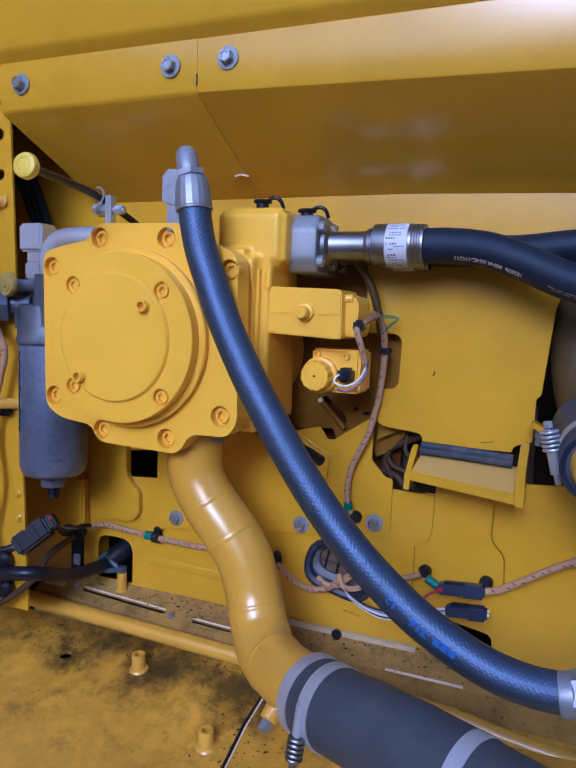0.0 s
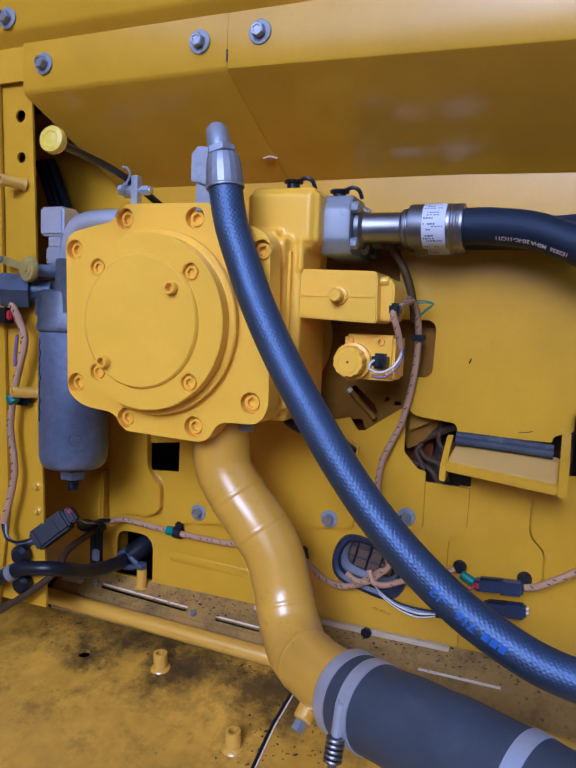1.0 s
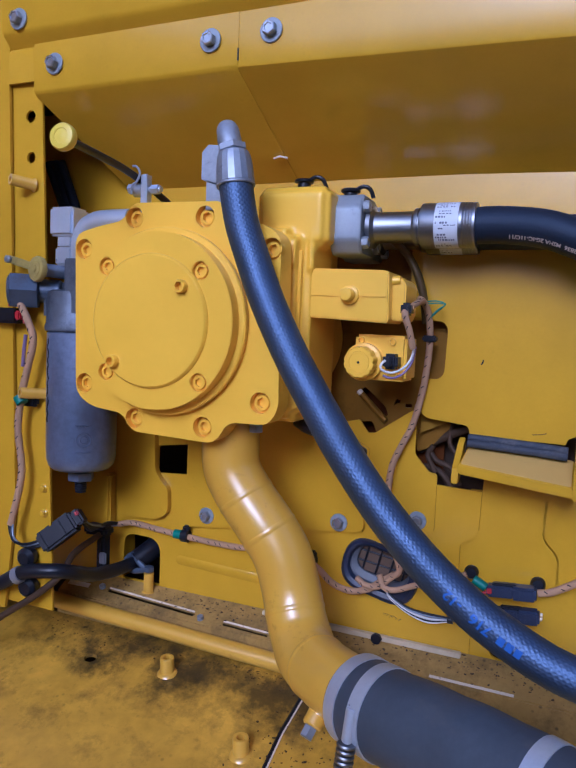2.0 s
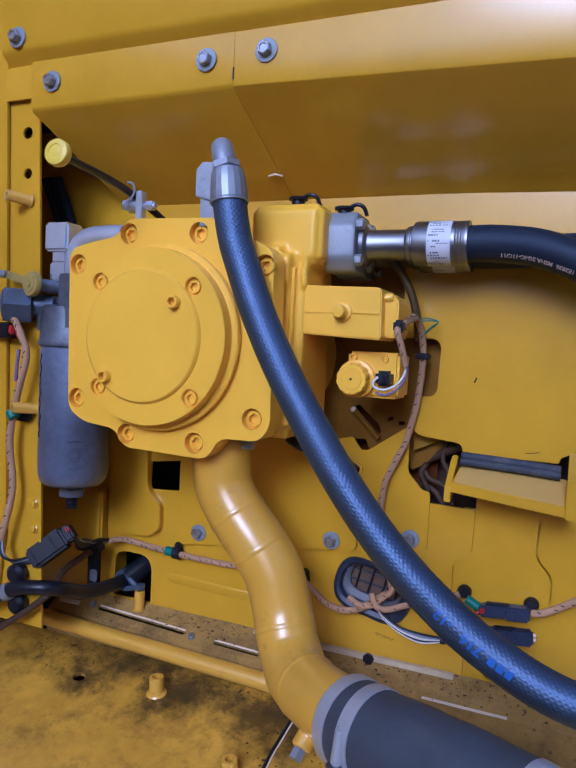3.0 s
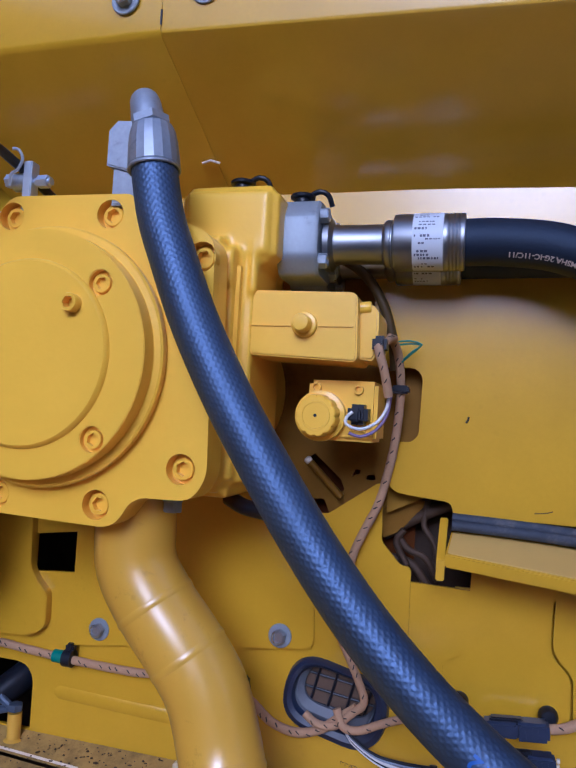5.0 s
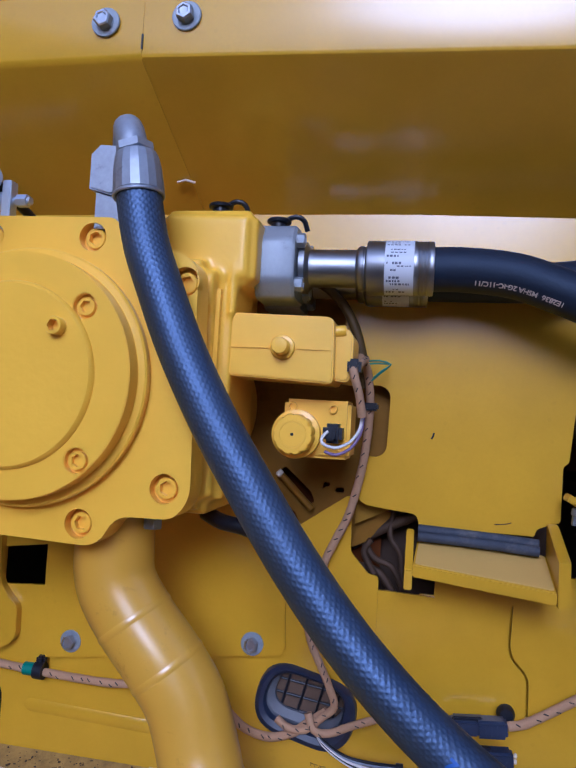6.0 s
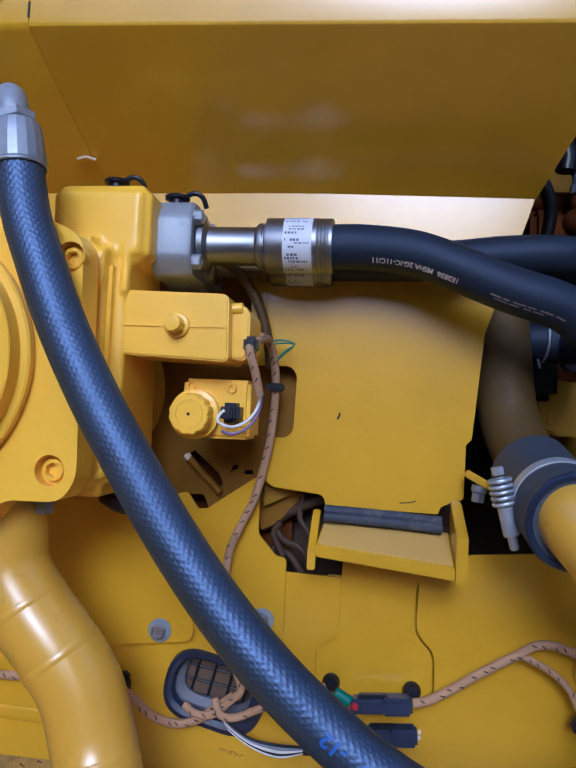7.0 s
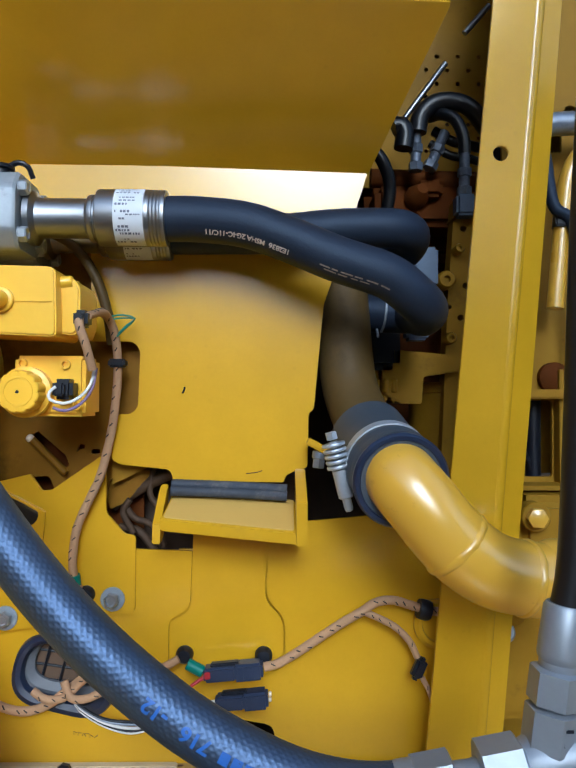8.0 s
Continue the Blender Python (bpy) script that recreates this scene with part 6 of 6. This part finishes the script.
# dark pipes in the opening under the panel
for k, (pts, r, m) in enumerate((([(-0.135, 0.99, 1.33), (-0.10, 0.985, 1.352), (-0.06, 0.98, 1.372), (-0.02, 0.98, 1.39)], 0.0075, dark_metal), ([(-0.118, 0.975, 1.335), (-0.105, 0.972, 1.318), (-0.085, 0.972, 1.310), (-0.07, 0.975, 1.285)], 0.0040, dark_metal), ([(-0.085, 0.98, 1.375), (-0.088, 0.978, 1.345), (-0.075, 0.976, 1.325), (-0.072, 0.976, 1.29)], 0.0036, dark_metal), ([(-0.125, 0.985, 1.305), (-0.10, 0.98, 1.30), (-0.08, 0.98, 1.275)], 0.0050, dark_metal), ([(-0.11, 0.97, 1.34), (-0.118, 0.97, 1.325), (-0.105, 0.97, 1.30)], 0.004, dark_metal))):
    cord("fuel_line", pts, r, m, "dark grimy metal line in the opening under the panel", "fuel lines", "pipe")
# dark sheet put behind the opening, its colour standing for the deep shade
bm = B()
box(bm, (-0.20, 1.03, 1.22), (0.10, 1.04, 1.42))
single("wall_recess", bm, dark_metal, "dark sheet added for the shade inside the opening", "wall", kind="structure", smooth=False)
bm = B()
prism(bm, [(-0.13, 1.358), (-0.075, 1.385), (-0.06, 1.40), (-0.13, 1.40)], 0.965, 0.969)
single("wall_flap", bm, shaded_engine_paint, "dull yellow flap in the opening", "wall", kind="structure")

# ---- beyond the pillar ----
far_wall = thing("wall_right", (0.5, 1.06, 1.0), "yellow sheet wall beyond the pillar with cut openings", "wall", kind="structure")
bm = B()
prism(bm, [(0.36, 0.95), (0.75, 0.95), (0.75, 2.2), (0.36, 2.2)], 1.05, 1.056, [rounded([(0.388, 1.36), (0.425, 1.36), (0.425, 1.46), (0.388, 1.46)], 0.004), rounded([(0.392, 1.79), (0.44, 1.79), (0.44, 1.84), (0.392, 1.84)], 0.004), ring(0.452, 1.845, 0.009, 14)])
part("sheet", bm, shaded_engine_paint, far_wall)
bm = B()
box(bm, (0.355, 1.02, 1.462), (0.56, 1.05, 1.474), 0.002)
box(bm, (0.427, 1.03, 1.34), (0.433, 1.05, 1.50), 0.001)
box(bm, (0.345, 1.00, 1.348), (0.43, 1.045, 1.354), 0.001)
part("rib", bm, shaded_engine_paint, far_wall)
bm = B()
lathe(bm, [(0.020, 0), (0.020, 0.01), (0.014, 0.014), (0, 0.014)], (0.425, 1.05, 1.49), (0, -1, 0), 24)
part("boss", bm, rust, far_wall)
handrail = thing("grab_rail", (0.42, 1.0, 1.55), "bent yellow tube with a black tie, beyond the pillar", "rail")
bm = B()
sweep(bm, spline([(0.409, 1.0, 1.575), (0.414, 1.0, 1.63), (0.421, 1.0, 1.70), (0.428, 1.0, 1.745), (0.445, 1.0, 1.772), (0.475, 1.0, 1.782), (0.55, 1.0, 1.785)], 0.008), 0.0105, 20)
part("tube", bm, pipe_paint, handrail)
bm = B()
lathe(bm, [(0.0125, -0.008), (0.0125, 0.008)], (0.4195, 1.0, 1.683), (0.1, 0, 1), 20)
box(bm, (0.405, 0.985, 1.675), (0.422, 0.992, 1.695), 0.002)
part("tie", bm, black, handrail)
cord("black_cable", [(0.440, 0.985, 1.52), (0.436, 0.985, 1.62), (0.424, 0.985, 1.68), (0.402, 0.985, 1.70), (0.394, 0.99, 1.76), (0.39, 1.0, 1.80)], 0.0075, rubber, "black cable tied to the rail", "", "cable")
cord("grey_hose", [(0.380, 1.0, 1.79), (0.396, 1.0, 1.803), (0.42, 1.0, 1.808), (0.50, 1.0, 1.810)], 0.0145, alloy, "grey hose beyond the pillar", "", "hose")
cord("black_cable", [(0.392, 1.06, 1.46), (0.386, 1.06, 1.43), (0.388, 1.06, 1.40), (0.402, 1.065, 1.37), (0.404, 1.07, 1.34)], 0.0035, black, "thin black cable in the wall's opening", "", "cable")
bm = B()
rod(bm, (0.407, 1.07, 1.33), (0.407, 1.07, 1.47), 0.010, 18)
single("strut", bm, black, "black upright strut in the wall's opening", "strut")
bm = B()
box(bm, (0.385, 1.0, 1.745), (0.400, 1.03, 1.775), 0.002)
single("grey_block", bm, blue_grey, "blue-grey plated block beside the rail", "block")
# cast foot below the housing
foot = thing("mount_casting", (0.33, 0.93, 1.1), "yellow cast mount with a bolt, behind the pillar", "mount")
bm = B()
box(bm, (0.30, 0.96, 1.08), (0.42, 1.04, 1.22), 0.016, 3)
lathe(bm, [(0.030, 0), (0.030, 0.03), (0.024, 0.034), (0, 0.034)], (0.325, 0.96, 1.215), (0, -0.4, 1), 30)
part("casting", bm, shaded_engine_paint, foot)
bm = B()
lathe(bm, [(0.012, 0), (0.013, 0.004), (0.010, 0.009), (0, 0.010)], (0.322, 0.94, 1.195), (0, -1, 0.4), 22)
part("bolt", bm, zinc, foot)
bm = B()
lathe(bm, [(0.028, 0), (0.028, 0.012), (0.024, 0.016), (0.020, 0.016), (0.018, 0.008), (0, 0.006)], (0.250, 0.958, 1.20), (0, -1, 0.1), 32)
single("ring_boss", bm, paint, "raised yellow ring half behind the pillar", "boss")

# ---- lower left: black hose through the arch, stud, clamps ----
bh = thing("fuel_hose", (-0.70, 0.87, 1.06), "black rubber hose passing into the arched opening", "hose")
bm = B()
sweep(bm, spline([(-0.86, 0.745, 1.035), (-0.80, 0.75, 1.06), (-0.746, 0.76, 1.079), (-0.701, 0.765, 1.104), (-0.651, 0.775, 1.112), (-0.634, 0.80, 1.105), (-0.633, 0.86, 1.083), (-0.62, 0.945, 1.08), (-0.59, 1.01, 1.115)], 0.008), 0.0115, 20)
part("hose_wall", bm, black, bh)
bm = B()
sweep(bm, spline([(-0.617, 0.945, 1.082), (-0.600, 0.97, 1.10), (-0.585, 1.01, 1.12)], 0.006), 0.019, 20)
part("boot", bm, black, bh)
bm = B()
lathe(bm, [(0.0125, -0.006), (0.0135, -0.005), (0.0135, 0.005), (0.0125, 0.006)], (-0.711, 0.7635, 1.098), (0.85, 0.1, 0.47), 24)
part("clamp", bm, zinc, bh)
for x, y, z in ((-0.706, 0.786, 1.124), (-0.703, 0.786, 1.076)):
    bm = B()
    lathe(bm, [(0.014, 0), (0.016, 0.006), (0.016, 0.014), (0.010, 0.02), (0, 0.02)], (x, y, z), (0.1, -1, 0), 22)
    single("rubber_mount", bm, black, "small black rubber mount beside the hose", "mount", "rubber mounts")
clampst = thing("hose_clamp", (-0.583, 0.94, 1.041), "zinc-plated P-clamp on a yellow welded stud", "clamp")
bm = B()
lathe(bm, [(0.012, 0), (0.0088, 0.003), (0.0088, 0.034), (0, 0.034)], (-0.583, 0.936, 1.036), (0, 0, 1), 22)
part("stud", bm, pipe_paint, clampst)
bm = B()
hexa(bm, (-0.583, 0.936, 1.072), (-0.583, 0.936, 1.081), 0.016)
sweep(bm, spline([(-0.590, 0.936, 1.076), (-0.603, 0.936, 1.084), (-0.618, 0.94, 1.096), (-0.634, 0.94, 1.083), (-0.622, 0.94, 1.066), (-0.590, 0.936, 1.074)], 0.003), 0.005, 10)
part("strap", bm, blue_grey, clampst)
cord("thin_cable", [(-0.86, 0.75, 0.945), (-0.80, 0.755, 0.975), (-0.746, 0.76, 1.022), (-0.675, 0.77, 1.073), (-0.64, 0.785, 1.108), (-0.648, 0.82, 1.128), (-0.655, 0.90, 1.14)], 0.0055, dark_metal, "dirty brown cable rising from the floor", "", "cable")
support = thing("cable_stay", (-0.655, 0.90, 1.04), "black plastic cable stay on the ledge", "bracket")
bm = B()
box(bm, (-0.664, 0.892, 1.075), (-0.648, 0.915, 1.150), 0.004)
box(bm, (-0.690, 0.888, 1.135), (-0.640, 0.915, 1.152), 0.005)
part("body", bm, black, support)
bm = B()
box(bm, (-0.654, 0.888, 1.088), (-0.640, 0.894, 1.108), 0.002)
part("clip", bm, alloy, support)
# dark hoses in the gap behind the post
for k, dx in enumerate((0.0, 0.012, -0.012)):
    cord("black_hose", [(-0.80 + dx, 0.93, 1.78), (-0.765 + dx, 0.93, 1.70), (-0.735 + dx, 0.93, 1.62), (-0.715 + dx, 0.94, 1.52), (-0.71 + dx, 0.95, 1.40)], 0.009, rubber, "black hose in the gap behind the post", "gap hoses", "hose")

# ---- floor studs, plate seam, screws, crumbs of dirt ----
for x, y, z in ((-0.479, 0.841, 0.9588), (-0.301, 0.748, 0.931)):
    s = thing("weld_stud", (x, y, z), "yellow threaded boss welded to the floor plate", "stud", "floor studs")
    bm = B()
    lathe(bm, [(0.0165, 0), (0.0150, 0.0025), (0.0115, 0.0045)], (x, y, z - 0.001), (0, -0.15, 1), 26)
    part("washer", bm, pipe_paint, s)
    bm = B()
    lathe(bm, [(0.0112, 0), (0.0112, 0.0245), (0.0104, 0.026), (0.0062, 0.026), (0.0058, 0.012), (0, 0.012)], (x, y, z), (0, -0.1, 1), 28)
    part("boss", bm, pipe_paint, s)
bm = B()
sweep(bm, [(x, y, 0.7070 + 0.3 * y) for x, y in ((-0.257, 0.859), (-0.261, 0.794), (-0.259, 0.734), (-0.257, 0.66))], 0.0013, 8)
part("seam", bm, slit_white, floor, "pale scraped seam")
bm = B()
sweep(bm, [(x - 0.0035, y, 0.7068 + 0.3 * y) for x, y in ((-0.257, 0.859), (-0.261, 0.794), (-0.259, 0.734), (-0.257, 0.66))], 0.0030, 8)
part("joint", bm, black, floor)
lb = hex_bolt_mesh("bolt", 0.010, 0.006, 0.0, 0.0)
for x, y in ((-0.463, 0.9115), (-0.672, 0.925)):
    shared("bolt", lb, Matrix.Translation((x, y, 0.4755 + 0.6 * y)) @ Matrix.Rotation(0.54, 4, "X"), ledge)
# pale strips stand for daylight through the slots, and for bare edges
bm = B()
for xa, ya, xb, yb, w in ((-0.658, 0.9262, -0.479, 0.9187, 0.0022), (-0.422, 0.9147, -0.341, 0.9127, 0.0022), (-0.745, 0.9185, -0.700, 0.9195, 0.007)):
    prism(bm, slot(xa, ya, xb, yb, w), -0.0008, 0.002)
prism(bm, slot(-0.085, 0.9056, 0.03, 0.9052, 0.003), -0.0008, 0.002)
bmesh.ops.transform(bm, matrix=tilt, verts=bm.verts)
part("slot_light_strip", bm, slit_white, ledge, "pale strips for daylight in the slots and bare edges")
rnd = random.Random(4)
bm = B()
for k in range(760):
    if k < 480:
        x, y, z = rnd.uniform(-0.66, 0.15), 0.95 - abs(rnd.gauss(0, 0.022)) - 0.004, 0.0
        if y < 0.907:
            continue
        z = 0.4755 + 0.6 * y
    elif k < 610:
        x, y, z = rnd.uniform(-0.75, -0.25), 0.888 - abs(rnd.gauss(0, 0.016)), 0.0
        z = 0.707 + 0.3 * y
    else:
        x, y, z = rnd.uniform(-0.32, -0.15), rnd.gauss(0.76, 0.05), 0.0
        z = 0.707 + 0.3 * y
    r = rnd.uniform(0.0004, 0.0016) * (1.6 if rnd.random() < 0.08 else 1)
    m = Matrix.Translation((x, y, z + r * 0.3)) @ Matrix.Rotation(rnd.uniform(0, 6.28), 4, "Z") @ Matrix.Diagonal((r * rnd.uniform(0.8, 2.2), r, r * 0.5, 1))
    bmesh.ops.create_icosphere(bm, subdivisions=1, radius=1.0, matrix=m)
single("dirt_crumbs", bm, dark_metal, "scattered crumbs of dark dirt", "dirt", kind="stuff")
bm = B()
rod(bm, (-0.172, 0.936, 1.044), (-0.172, 0.931, 1.044), 0.0085, 7)
part("putty", bm, black, back_wall)
# scratches and stamped slots
bm = B()
sweep(bm, [(-0.0455, 0.9396, 1.4655), (-0.0435, 0.9396, 1.469), (-0.0430, 0.9396, 1.4725)], 0.0011, 6)
part("chip", bm, black, panel)
bm = B()
sweep(bm, spline([(0.028, 0.9398, 1.374), (0.040, 0.9398, 1.3755), (0.046, 0.9398, 1.3775)], 0.003), 0.0006, 6)
part("scratch", bm, dark_metal, panel)
def on_slope(x, f):
    return Vector((x, 0.781 + f * 0.171, 1.8385 - f * 0.116))
bm = B()
sweep(bm, [on_slope(x, f) + Vector((0, -0.0012, -0.0022)) for x, f in ((-0.358, 0.70), (-0.347, 0.685), (-0.336, 0.705))], 0.0015, 8)
part("slot_tab", bm, slit_white, cover, "bare stamped slot edge")

# scribbled marks on the plate
rnd = random.Random(3)
bm = B()
for k in range(6):
    a = Vector((-0.166 + 0.0045 * k, BACK - 0.0002, 1.076 - 0.0008 * k))
    sweep(bm, [a, a + Vector((rnd.uniform(-0.002, 0.004), 0, 0.0035)), a + Vector((0.0035, 0, rnd.uniform(0.0, 0.004)))], 0.0004, 5)
part("scribble", bm, dark_metal, back_wall)
cord("harness_tube", [(-0.285, 0.86, 1.372), (-0.262, 0.845, 1.366), (-0.235, 0.838, 1.363), (-0.205, 0.842, 1.352), (-0.19, 0.87, 1.335)], 0.0085, black, "black harness tube under the pump's side", "", "cable")
for z in (1.128, 1.134):
    bm = B()
    rod(bm, (0.0553, 0.920, z), (0.0585, 0.920, z), 0.0026, 12, 0.0005)
    part("terminal", bm, slit_white, L4)
